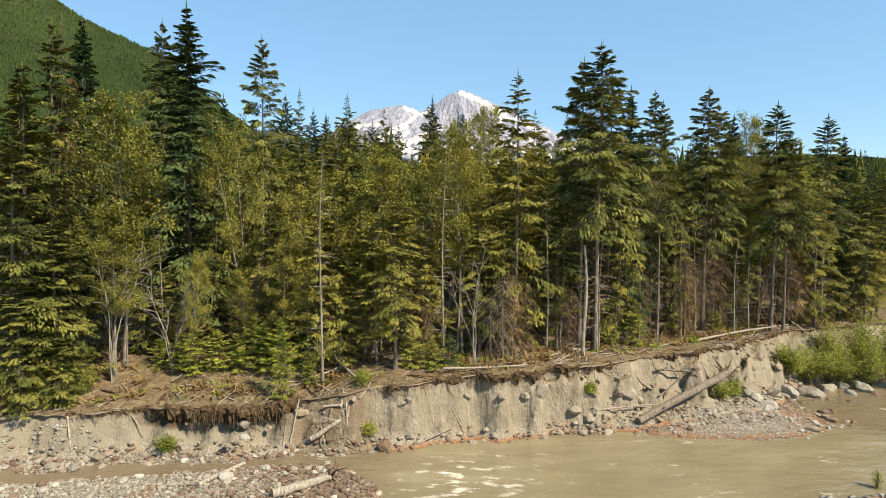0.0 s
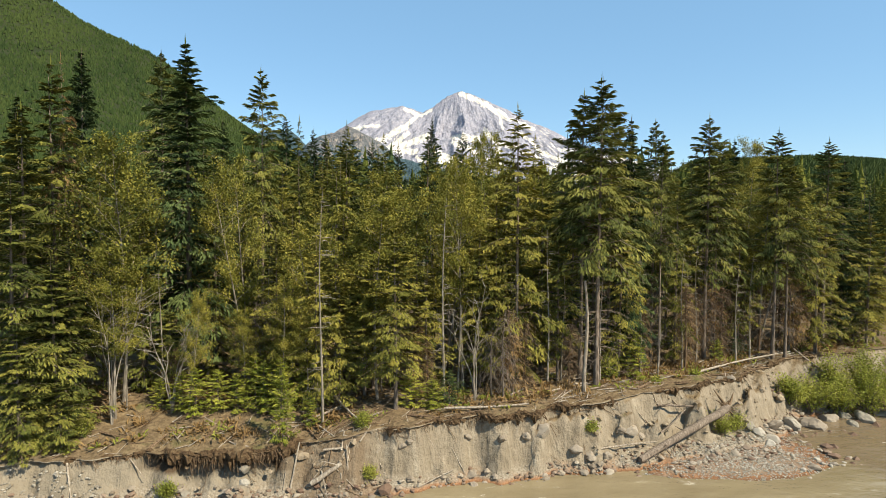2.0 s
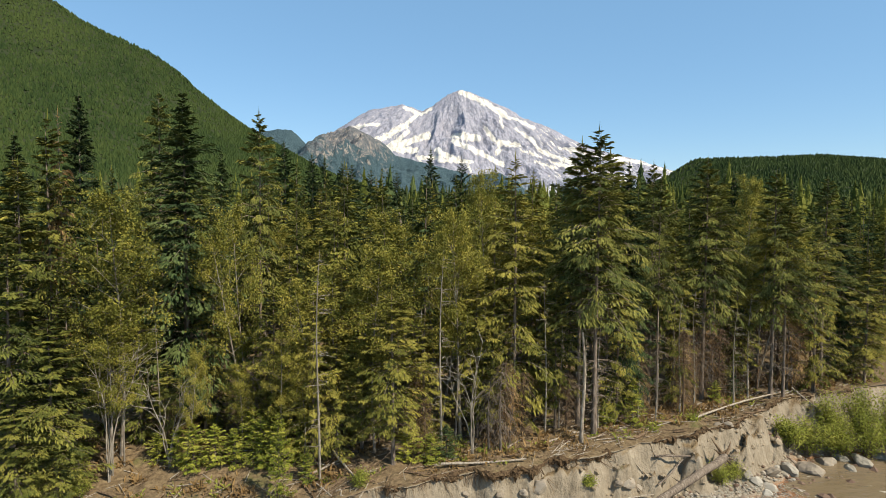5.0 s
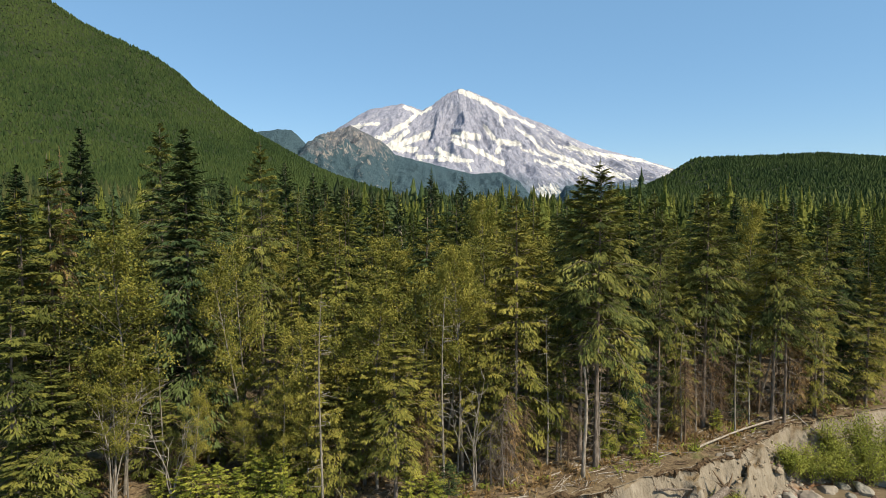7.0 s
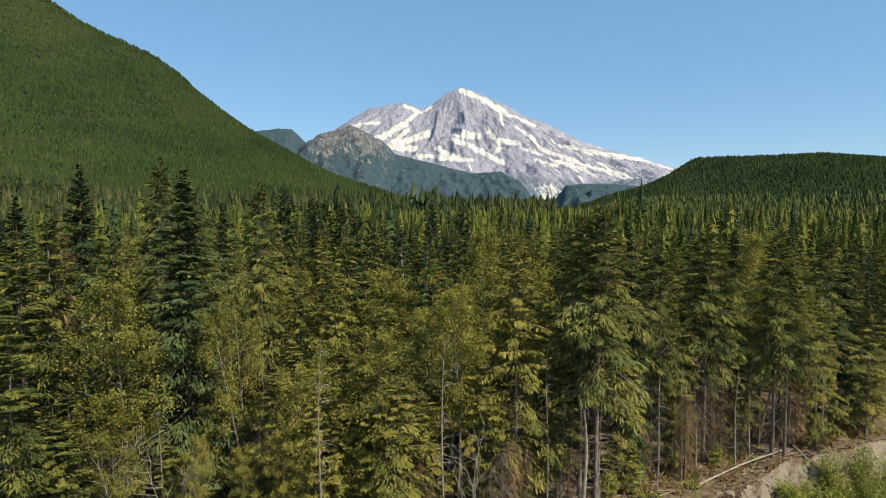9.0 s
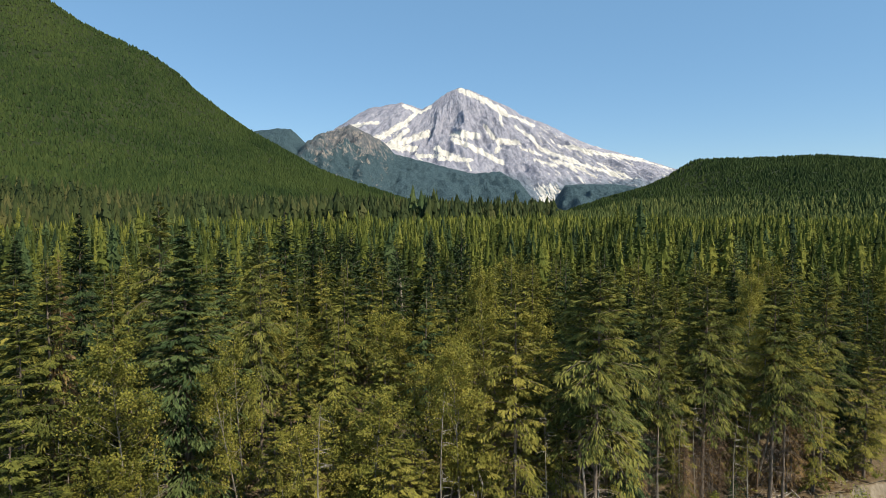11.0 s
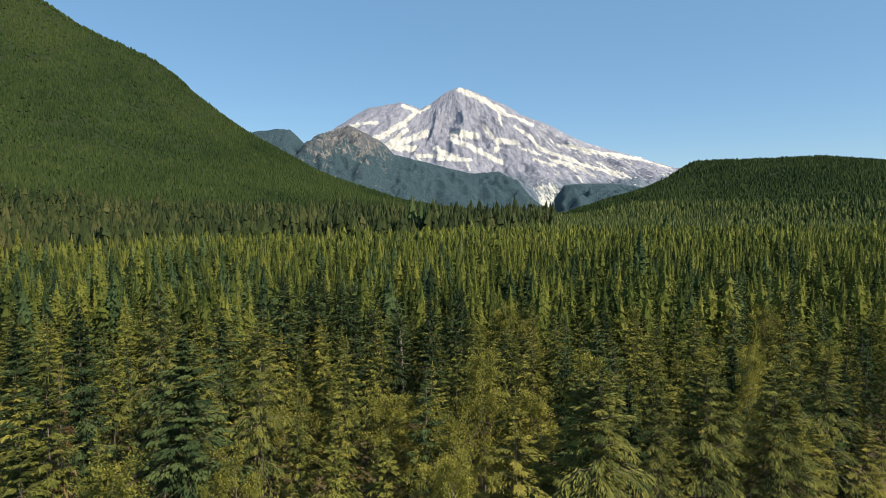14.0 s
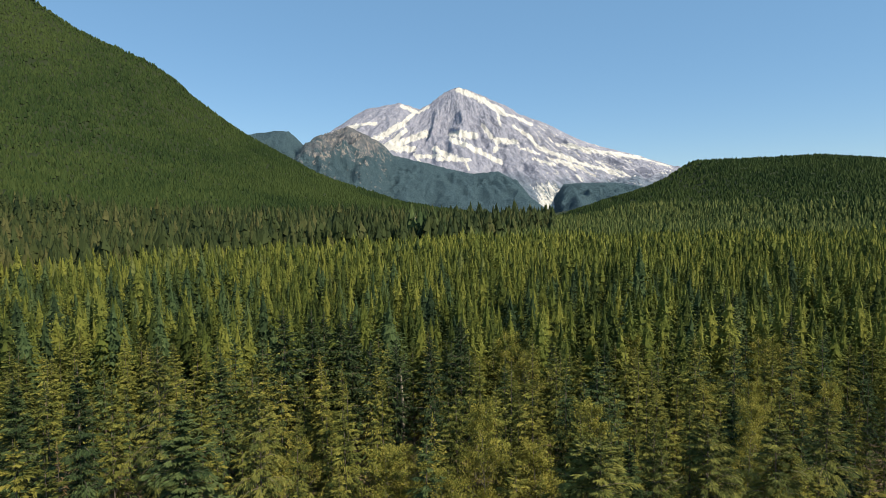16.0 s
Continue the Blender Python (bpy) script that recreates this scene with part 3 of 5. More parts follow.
def right_hill_z(x, y):
    crest = np.interp(x, [100, 223, 273, 396, 495, 551, 631, 829, 975, 1400, 2400], [-20, 6, 25, 66, 102, 134, 146, 149, 139, 158, 200])
    foot = 640 + 0.12 * (900 - x)
    t = np.clip((y - foot) / (1300 - foot), 0, 1)
    back = np.clip((y - 1300) / 700, 0, 1)
    gully = 1 + 0.08 * fbm(x, y * 0.6, 0.013, 4, 9.0) * (1 - t) * 2
    return crest * t ** 0.95 * gully * (1 - 0.6 * back) + 4.0 * fbm(x, y, 0.02, 3, 6.0) * t


def build_hill(name, label, fn, x0, x1, y0, y1, sink):
    X, Y = np.meshgrid(np.linspace(x0, x1, 120), np.linspace(y0, y1, 70))
    Z = fn(X, Y)
    Z = Z + 4.2 + valley(np.minimum(Y, 900.0)) - np.where(Z > 0, sink * np.clip(Z / 15, 0, 1), 0) - 0.6 * np.clip(1 - Z / 5, 0, 1)
    return tagged(new(name, sheet(name, X, Y, Z, HILL_FLOOR)), label, "hill", kind="structure")


build_hill("hill_west", "steep hillside covered in green conifers", left_hill_z, -2600, 420, 300, 2300, -4.5)
build_hill("hill_east", "low rounded hill covered in green conifers", right_hill_z, 100, 2400, 560, 2000, -0.5)


def ridged(x, y, z, scale, seed):
    return noise.ridged_multi_fractal(Vector((x * scale + seed, y * scale, z * scale)), 0.9, 2.1, 6, 1.0, 2.0)


# snowfields on the volcano: from x, z to x, z, half width
SUMMIT_SNOW = [
    (136, 955, 301, 880, 28), (301, 880, 444, 785, 33), (417, 785, 488, 751, 19), (417, 785, 420, 666, 14), (292, 664, 363, 539, 18),
    (80, 579, 233, 566, 34), (79, 534, 264, 446, 25), (363, 539, 511, 526, 30), (264, 446, 392, 374, 21), (378, 486, 360, 454, 21),
    (-153, 422, -9, 424, 17), (-36, 473, 98, 392, 25), (-20, 395, 187, 388, 16), (158, 368, 178, 318, 8), (-172, 440, -129, 372, 10),
]
WEST_SNOW = [
    (-280, 836, -158, 788, 19), (-158, 788, -88, 832, 14), (-185, 789, -274, 674, 19), (-274, 674, -399, 572, 31), (-399, 572, -468, 544, 26),
    (-816, 619, -602, 671, 32), (-602, 671, -459, 691, 18), (-926, 550, -811, 605, 18), (-369, 493, -104, 596, 34), (-330, 487, -187, 479, 30), (-348, 523, -239, 625, 21),
]
EAST_SNOW = [
    (511, 760, 667, 692, 14), (521, 663, 639, 571, 11), (609, 590, 698, 469, 13), (687, 486, 877, 392, 17), (782, 584, 818, 511, 9),
    (882, 521, 1043, 465, 18), (988, 486, 1455, 443, 22), (1455, 443, 1674, 380, 9), (702, 407, 932, 338, 12), (877, 392, 1153, 299, 13),
    (932, 338, 1007, 277, 8), (1050, 391, 1186, 276, 9), (522, 475, 654, 437, 10), (605, 399, 744, 356, 8), (781, 391, 874, 317, 8),
    (1170, 326, 1250, 277, 8), (866, 282, 891, 242, 6),
]


def build_mountain():
    """The volcano: a crest line with spurs and gullies running down towards the valley."""
    xs, ts = np.linspace(-1300, 2500, 640), np.concatenate([np.linspace(-0.2, 0, 4), np.linspace(0.006, 1, 180)])
    crest = np.interp(xs, [-1900, -987, -885, -729, -552, -298, -149, -73, 27, 132, 231, 480, 609, 784, 1014, 1215, 1445, 1723, 2183, 2900], [330, 551, 612, 710, 819, 862, 815, 855, 932, 972, 943, 836, 764, 700, 585, 520, 466, 382, 228, 100])
    V = np.zeros((len(ts), len(xs), 3))
    for i, t in enumerate(ts):
        for j, x in enumerate(xs):
            y = 4400 - 1150 * t
            k = min(1.0, abs(t) * 5)
            lean = x + (x - 130) * 0.28 * max(t, 0)
            fall = crest[j] * (1 - abs(t) ** 0.82 * 1.04)
            u = math.atan2(x - 130, 1150 * max(t, 0) + 260) * 420
            spur = ridged(u * 1.1 + x * 0.4, y * 0.55, 0.0, 0.0046, 3.0) - 1.1
            small = ridged(u * 1.2 + x * 0.4, y * 0.8, 0.0, 0.0125, 8.0) - 1.1
            V[i, j] = (lean, y, fall + (85 * spur * k + 46 * small * min(1.0, 0.13 + k)) * (1 - 0.45 * max(t, 0)) * min(1.0, fall / 260 + 0.2))
    me = sheet("mountain", V[..., 0], V[..., 1], V[..., 2], HAZY_VOLCANO)
    px, pz = V[..., 0].ravel(), V[..., 2].ravel()
    cover = np.full(len(px), -0.20)
    for ax, az, bx, bz, w in SUMMIT_SNOW + WEST_SNOW + EAST_SNOW:
        q = np.clip(((px - ax) * (bx - ax) + (pz - az) * (bz - az)) / ((bx - ax) ** 2 + (bz - az) ** 2), 0, 1)
        d = np.hypot(px - ax - q * (bx - ax), pz - az - q * (bz - az))
        cover = np.maximum(cover, 1.14 - 0.9 * d / w)
    # thin streaks on the broad shoulder, none low down
    cover += 0.28 * np.clip((px - 420) / 300, 0, 1) * np.clip((pz - 230) / 120, 0, 1)
    # pale rubble in the gully between the wooded foothills
    gully = np.hypot(np.clip(np.abs(px - 640) - 40, 0, None) * 0.8, np.clip(np.abs(pz - 120) - 80, 0, None))
    cover = np.maximum(cover, 0.62 - gully / 70)
    me.attributes.new("snow_cover", "FLOAT", "POINT").data.foreach_set("value", cover.astype(np.float32))
    fall_u = np.arctan2(px - 130, 1300 - pz) * 26
    vec = np.stack([fall_u, pz * 0.016, V[..., 1].ravel() * 0.0], -1).astype(np.float32)
    me.attributes.new("fall_line", "FLOAT_VECTOR", "POINT").data.foreach_set("vector", vec.ravel())
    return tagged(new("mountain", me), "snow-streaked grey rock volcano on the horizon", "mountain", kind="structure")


def wooded_ridge(name, label, xs, cx, cz, y0, deep, seed, rocky):
    """A wooded ridge: a crest line with spurs running down towards the valley."""
    ts = np.concatenate([np.linspace(-0.3, 0, 8), np.linspace(0.012, 1, 80)])
    crest = np.interp(xs, cx, cz)
    V = np.zeros((len(ts), len(xs), 3))
    for i, t in enumerate(ts):
        for j, x in enumerate(xs):
            y = y0 - deep * t
            spur = ridged(x, y * 0.5, 0.0, 0.0062, seed) - 1.1
            small = ridged(x, y, 0.0, 0.03, seed - 16.0) - 1.1
            k = min(1.0, abs(t) * 5)
            cliff = rocky * math.exp(-((x + 500) / 210) ** 2)
            fall = crest[j] * (1 - abs(t) ** (0.9 + 0.5 * cliff) * 0.95)
            V[i, j] = (x + (x - cx[len(cx) // 2]) * 0.12 * max(t, 0), y, fall + ((46 + 26 * cliff) * spur * k + (7 + 15 * cliff) * small * min(1, k + 0.5)) * min(1, max(0, fall) / 150 + 0.1))
    ob = new(name, sheet(name, V[..., 0], V[..., 1], V[..., 2], HAZY_WOODED_ROCK))
    return tagged(ob, label, "ridge", kind="structure")


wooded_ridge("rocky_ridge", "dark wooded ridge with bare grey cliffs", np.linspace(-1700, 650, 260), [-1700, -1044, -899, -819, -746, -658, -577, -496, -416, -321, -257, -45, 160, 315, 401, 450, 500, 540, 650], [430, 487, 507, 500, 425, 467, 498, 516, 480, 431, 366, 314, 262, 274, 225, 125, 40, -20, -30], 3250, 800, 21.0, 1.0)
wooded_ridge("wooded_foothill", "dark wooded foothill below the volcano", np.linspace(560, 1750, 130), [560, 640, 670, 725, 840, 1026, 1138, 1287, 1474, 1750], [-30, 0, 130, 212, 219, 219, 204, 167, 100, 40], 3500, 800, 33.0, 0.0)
build_mountain()

# ---- the wood ----


def stand_template(seed, tiers, sides, R=0.11, base=0.35, full=0.9, body=1.0, tufts=0, tuft=0.03):
    """A conifer of unit height for the stands: ragged overhanging tiers of boughs, with loose tufts where it stands near. Gives points, triangles and a tint for each point."""
    rng = np.random.default_rng(seed)

    def reach(q):
        return R * (1 + (np.maximum(1 - q, 1e-3) * (1 + full)) ** -3.0) ** -0.333

    rings, tint = [], []
    for k in range(tiers):
        u0, u1 = 1 - (1 - k / tiers) ** 1.15, 1 - (1 - (k + 1) / tiers) ** 1.15
        z0, z1 = base + (1 - base) * u0, base + (1 - base) * u1
        tone = rng.random()
        for edge in (0, 1):
            a = (np.arange(sides) + rng.uniform(-0.35, 0.35, sides)) * 2 * np.pi / sides + 0.7 * k
            if edge:
                r, z = reach(u1) * rng.uniform(0.35, 0.75, sides) * (k < tiers - 1), z1 + rng.uniform(-0.15, 0.15, sides) * (z1 - z0) * (k < tiers - 1)
            else:
                r, z = reach(u0 + 0.02) * np.where(rng.random(sides) < 0.5, rng.uniform(0.9, 1.35, sides), rng.uniform(0.5, 0.85, sides)), z0 - rng.uniform(0.0, 0.7, sides) * (z1 - z0)
            rings.append(np.stack([np.cos(a) * r, np.sin(a) * r, z], 1))
            tint.append(tone + rng.uniform(-0.25, 0.25, sides))
    v, tint = np.concatenate(rings) * (body, body, 1.0), np.concatenate(tint)
    i, j = np.meshgrid(np.arange(2 * tiers - 1), np.arange(sides), indexing="ij")
    p, q = i * sides + j, i * sides + (j + 1) % sides
    f = np.concatenate([np.stack([p, q, q + sides], -1).reshape(-1, 3), np.stack([p, q + sides, p + sides], -1).reshape(-1, 3)])
    if tufts:
        u = 1 - ((np.arange(tufts) + rng.random(tufts)) / tufts) ** 0.6
        az = np.arange(tufts) * 2.39996 + rng.uniform(-0.3, 0.3, tufts)
        q = reach(u) * rng.uniform(0.2, 0.95, tufts)
        p = np.stack([np.cos(az) * q, np.sin(az) * q, base + (0.98 - base) * u - 0.25 * q], 1)
        d = np.stack([np.cos(az), np.sin(az), rng.uniform(-0.9, 0.3, tufts) + 1.2 * u ** 3], 1) + rng.normal(0, 0.25, (tufts, 3))
        d /= np.linalg.norm(d, axis=1)[:, None]
        l = tuft * rng.uniform(0.6, 1.3, tufts) * (0.45 + 0.7 * (1 - u))
        kv, kf = kites(p, d, l, l * 0.24, 0.2, rng, 0.6)
        for e in (1, 3):
            kv[e::4] -= d * (0.3 * l)[:, None]
        f, v = np.concatenate([f, kf[:, [1, 2, 3]] + len(v)]), np.concatenate([v, kv])
        tint = np.concatenate([tint, np.repeat(rng.random(tufts), 4)])
    return v, f, np.clip(tint, 0, 1)


def canopy_template(seed):
    """A tree of the far hillsides, of unit height: one ragged cone."""
    rng = np.random.default_rng(seed)
    a = np.arange(8) * np.pi / 4 + rng.uniform(-0.15, 0.15, 8)
    r = 0.17 * np.where(np.arange(8) % 2 == 0, rng.uniform(0.75, 1.3, 8), rng.uniform(0.35, 0.65, 8))
    v = np.concatenate([[[0, 0, 1.0]], np.stack([np.cos(a) * r, np.sin(a) * r, rng.uniform(0, 0.3, 8)], 1)])
    j = np.arange(8)
    return v, np.stack([np.zeros(8, dtype=int), 1 + j, 1 + (j + 1) % 8], 1), rng.random(9)


def plant(name, label, templates, xyz, h, w, material, seed):
    """One mesh of many conifers at the given feet."""
    rng = np.random.default_rng(seed)
    V, F, T, base = [], [], [], 0
    pick = rng.integers(0, len(templates), len(xyz))
    for k, (tv, tf, tt) in enumerate(templates):
        idx = np.where(pick == k)[0]
        if not len(idx):
            continue
        a = rng.uniform(0, 6.283, len(idx))
        ca, sa = np.cos(a)[:, None], np.sin(a)[:, None]
        hh, ww = h[idx][:, None], w[idx][:, None]
        lean = rng.normal(0, 0.02, (2, len(idx), 1))
        z = tv[None, :, 2] * hh
        x = (tv[None, :, 0] * ca - tv[None, :, 1] * sa) * hh * ww + lean[0] * z
        y = (tv[None, :, 0] * sa + tv[None, :, 1] * ca) * hh * ww + lean[1] * z
        p = np.stack([x + xyz[idx, 0][:, None], y + xyz[idx, 1][:, None], z + xyz[idx, 2][:, None]], -1)
        f = tf[None] + (np.arange(len(idx)) * len(tv))[:, None, None] + base
        V.append(p.reshape(-1, 3))
        F.append(f.reshape(-1, tf.shape[1]))
        T.append((0.75 * rng.random(len(idx))[:, None] + 0.25 * tt[None]).ravel())
        base += len(idx) * len(tv)
    ob = new(name, quads(name, np.concatenate(V), np.concatenate(F), np.concatenate(T), material))
    return tagged(ob, label, "forest", kind="stuff")


def scatter(n, y0, y1, spread, margin, seed, gap):
    """Feet spread evenly over the widening strip before the drone, at least about gap apart."""
    rng = np.random.default_rng(seed)
    y = np.sqrt(rng.uniform(y0 ** 2, y1 ** 2, n))
    x = rng.uniform(-1, 1, n) * (y * spread + margin)
    cell, keep = set(), []
    for i in range(n):
        c = (int(x[i] // gap), int(y[i] // gap))
        if c not in cell:
            cell.add(c)
            keep.append(i)
    return x[keep], y[keep]


def valley_floor(x, y):
    return 4.2 + valley(y) + 0.5 * fbm(x, y, 0.06, 3, 5.0) - 0.2


def belt_start(u):
    """How far off the old belt begins, by bearing."""
    return np.interp(u, [-0.9, -0.75, -0.55, -0.37, -0.15, 0.0, 0.10, 0.19, 0.20], [215, 228, 260, 310, 365, 430, 520, 640, 5000])


def build_woods():
    rng = np.random.default_rng(11)
    # behind the front rows: most are olive-green, some dark
    x, y = scatter(3600, 98, 190, 0.80, 12, 1, 4.6)
    h = rng.normal(22.4, 2.0, len(x)) + 2.0 * fbm(x, y, 0.08, 2, 8.0) + 3.5 * (rng.random(len(x)) < 0.05)
    w, feet = rng.uniform(0.9, 1.3, len(x)), np.stack([x, y, valley_floor(x, y)], 1)
    dark = rng.random(len(x)) < np.where(x < -45, 0.30, np.where(x < -8, 0.20, 0.12))
    tm = [stand_template(40 + k, 14, 8, 0.105 + 0.01 * (k % 3), 0.34, body=0.55, tufts=520, tuft=0.040) for k in range(8)]
    plant("forest_middle", "dense stand of olive-green conifers beyond the bank", tm, feet[~dark], h[~dark], w[~dark], WOOD_FAR, 2)
    plant("forest_middle_dark", "dark spruces scattered in the green stand", tm, feet[dark], h[dark] + 1.0, w[dark] * 1.15, NEEDLE_DARK, 8)
    x, y = scatter(13000, 190, 460, 0.80, 12, 2, 4.7)
    ok = y < belt_start(x / y) + 12
    x, y = x[ok], y[ok]
    h = rng.normal(22.3, 1.6, len(x)) + 1.6 * fbm(x, y, 0.05, 2, 8.0) + 3.5 * (rng.random(len(x)) < 0.03)
    w, feet = rng.uniform(0.95, 1.3, len(x)), np.stack([x, y, valley_floor(x, y)], 1)
    dark = rng.random(len(x)) < np.interp(x / y, [-0.7, -0.2, 0.1], [0.26, 0.08, 0.03])
    near = y < 290
    for part, tm, seed in ((near, [stand_template(60 + k, 10, 8, 0.112, 0.44, body=0.6, tufts=230, tuft=0.046) for k in range(8)], 3), (~near, [stand_template(70 + k, 7, 7, 0.110, 0.48, body=0.8, tufts=70, tuft=0.06) for k in range(8)], 13)):
        a, b = part & ~dark, part & dark
        plant("forest_valley", "even young conifer plantation on the valley floor", tm, feet[a], h[a], w[a], WOOD_FAR, seed)
        plant("forest_valley_dark", "dark spruces among the plantation", tm, feet[b], h[b], w[b], WOOD_DISTANT, seed + 6)
    x, y = scatter(16000, 460, 1050, 0.80, 30, 3, 5.4)
    h = rng.normal(22.0, 2.0, len(x))
    hz = np.maximum(left_hill_z(x, y), right_hill_z(x, y) * (x > 100))
    ok = (hz < 30) & (y < belt_start(x / y) + 30)
    x, y, h = x[ok], y[ok], h[ok]
    plant("forest_far", "far conifers on the valley floor", [stand_template(80 + k, 4, 6, 0.11, 0.5) for k in range(6)], np.stack([x, y, valley_floor(x, y) + np.clip(hz[ok], 0, None)], 1), h, rng.uniform(0.8, 1.25, len(x)), WOOD_DISTANT, 4)
    # the older, taller belt at the hill's foot
    n = 4300
    u = rng.uniform(-0.9, 0.19, n)
    y = belt_start(u) + rng.random(n) ** 1.2 * np.interp(u, [-0.9, 0.0, 0.19], [420, 420, 330])
    x = u * y
    h = rng.normal(25, 4.0, n) + np.interp(u, [-0.5, -0.15, 0.15], [0, 5, 6]) + 5.0 * (rng.random(n) < 0.2)
    plant("forest_belt", "belt of taller old dark conifers at the foot of the hill", [stand_template(90 + k, 6, 7, 0.105, 0.34, full=1.3, body=0.9, tufts=30, tuft=0.06) for k in range(6)], np.stack([x, y, valley_floor(x, y) + np.clip(left_hill_z(x, y), 0, None) - 1.0], 1), h, rng.uniform(0.9, 1.5, n), WOOD_BELT, 5)
    # a few much taller ones where the belt runs out
    n = 34
    u = np.where(rng.random(n) < 0.4, rng.uniform(-0.05, -0.005, n), rng.uniform(0.0, 0.13, n))
    y = belt_start(u) + rng.uniform(0, 40, n)
    x = u * y
    plant("forest_belt_tall", "tall dark conifers rising above the belt", [stand_template(95 + k, 11, 8, 0.075, 0.2, full=1.3) for k in range(4)], np.stack([x, y, valley_floor(x, y) - 1.0], 1), np.where(u < 0.0, rng.uniform(38, 48, n), rng.uniform(30, 37, n)), rng.uniform(0.9, 1.3, n), NEEDLE_DARK, 12)
    # hillsides
    tm = [canopy_template(120 + k) for k in range(6)]
    n = 92000
    x, y = rng.uniform(-1700, 330, n), rng.uniform(430, 1640, n)
    ok = (x > -0.80 * y - 60) & (left_hill_z(x, y) > 3)
    x, y = x[ok], y[ok]
    z = left_hill_z(x, y)
    z = z + 4.2 + valley(np.minimum(y, 900.0)) + 2.5 * np.clip(z / 15, 0, 1)
    plant("forest_hill_west", "conifers covering the steep hillside", tm, np.stack([x, y, z], 1), rng.normal(8.0, 1.6, len(x)), rng.uniform(1.8, 2.8, len(x)), WOOD_HILL, 6)
    n = 38000
    x, y = rng.uniform(150, 1300, n), rng.uniform(640, 1340, n)
    ok = (x < 0.80 * y + 60) & (right_hill_z(x, y) > 3)
    x, y = x[ok], y[ok]
    z = right_hill_z(x, y) + 4.2 + valley(np.minimum(y, 900.0)) - 2.5
    plant("forest_hill_east", "conifers covering the low rounded hill", tm, np.stack([x, y, z], 1), rng.normal(7.5, 1.4, len(x)), rng.uniform(1.9, 3.0, len(x)), WOOD_HILL, 7)


build_woods()

# front trees: x, y, height, width
HEMLOCK_EDGE = [
    (-26.4, 36.3, 16.7, 1.35),
    (-25.2, 35.0, 8.6, 1.25),
    (-23.4, 36.0, 5.4, 1.1),
    (-24.2, 36.9, 12.0, 1.3),
    (-28.1, 40, 20.6, 1.25),
    (-27.1, 41.6, 24.0, 1.0),
    (-8.6, 40.5, 12.4, 0.9),
    (-7.1, 43, 13.7, 1.1),
    (-3.1, 40, 12.4, 1.25),
    (-7.1, 41, 8.9, 1.2),
    (-5.5, 42, 10.1, 1.2),
    (-12.0, 43, 12.1, 1.1),
    (-10.7, 41.8, 7.4, 1.1),
    (-13.3, 42.5, 6.3, 1.0),
    (-19.4, 42, 6.7, 1.0),
    (-24.6, 39, 12.1, 1.0),
    (-21.8, 43, 13.6, 1.0),
]
HEMLOCK_STAND = [
    (-5.1, 44, 13.8, 1.1),
    (5.7, 45.3, 21.8, 1.15),
    (4.2, 46, 15.8, 1.1),
    (-1.9, 46, 13.6, 1.0),
    (20.6, 52, 16.2, 1.0),
    (-11.8, 47, 14.0, 1.0),
    (2.3, 50, 14.4, 1.0),
    (8.3, 49, 14.4, 1.0),
    (14.5, 48, 14.4, 1.0),
    (28.2, 56, 13.6, 1.0),
    (36.3, 57, 15.3, 1.1),
    (43.4, 60, 13.9, 1.2),
    (45.6, 62, 8.7, 1.2),
    (44.1, 63, 9.9, 1.1),
    (40.3, 61, 8.1, 1.0),
    (49.1, 66, 5.5, 1.3),
    (-1.1, 43.5, 9.7, 1.1),
    (2.9, 44.5, 12.7, 1.1),
    (9.1, 46, 11.5, 1.0),
    (-17.6, 46, 13.9, 1.0),
]
SPRUCE = [
    (-31.3, 52, 27.7, 0.9),
    (-19.7, 46.1, 26.7, 1.35),
    (-21.9, 83, 27.6, 1.2),
    (-19.1, 88, 26.4, 1.0),
    (-17.6, 90, 26.3, 1.0),
    (-15.0, 90, 25.7, 1.0),
    (-13.8, 92, 25.7, 0.9),
    (-9.4, 80, 23.3, 0.9),
    (-6.1, 82, 23.1, 0.8),
    (-1.3, 75, 25.4, 0.8),
    (2.9, 85, 25.4, 0.9),
    (15.8, 50, 21.8, 0.9),
    (-25.7, 70, 24.6, 0.9),
    (-29.0, 60, 23.5, 0.9),
    (30.4, 62, 21.8, 0.9),
    (42.0, 62, 19.8, 1.0),
    (-41.2, 58, 25.1, 1.0),
    (52.2, 109, 27.0, 1.0),
    (55.0, 112, 26.6, 0.9),
    (59.5, 101, 24.0, 0.9),
]
TALL = [
    (-15.7, 51.8, 26.0, 0.85),
    (-26.2, 56, 28.6, 0.7),
    (11.9, 45, 23.9, 1.25),
    (11.1, 47, 23.3, 1.1),
    (18.7, 52.5, 22.1, 0.8),
    (18.5, 50, 20.5, 0.7),
    (23.7, 53.1, 22.3, 1.1),
    (25.0, 54, 21.1, 0.9),
    (31.0, 55, 21.7, 1.15),
    (32.2, 55, 18.8, 0.9),
    (38.9, 60, 21.4, 1.05),
    (13.9, 49, 22.7, 1.0),
]
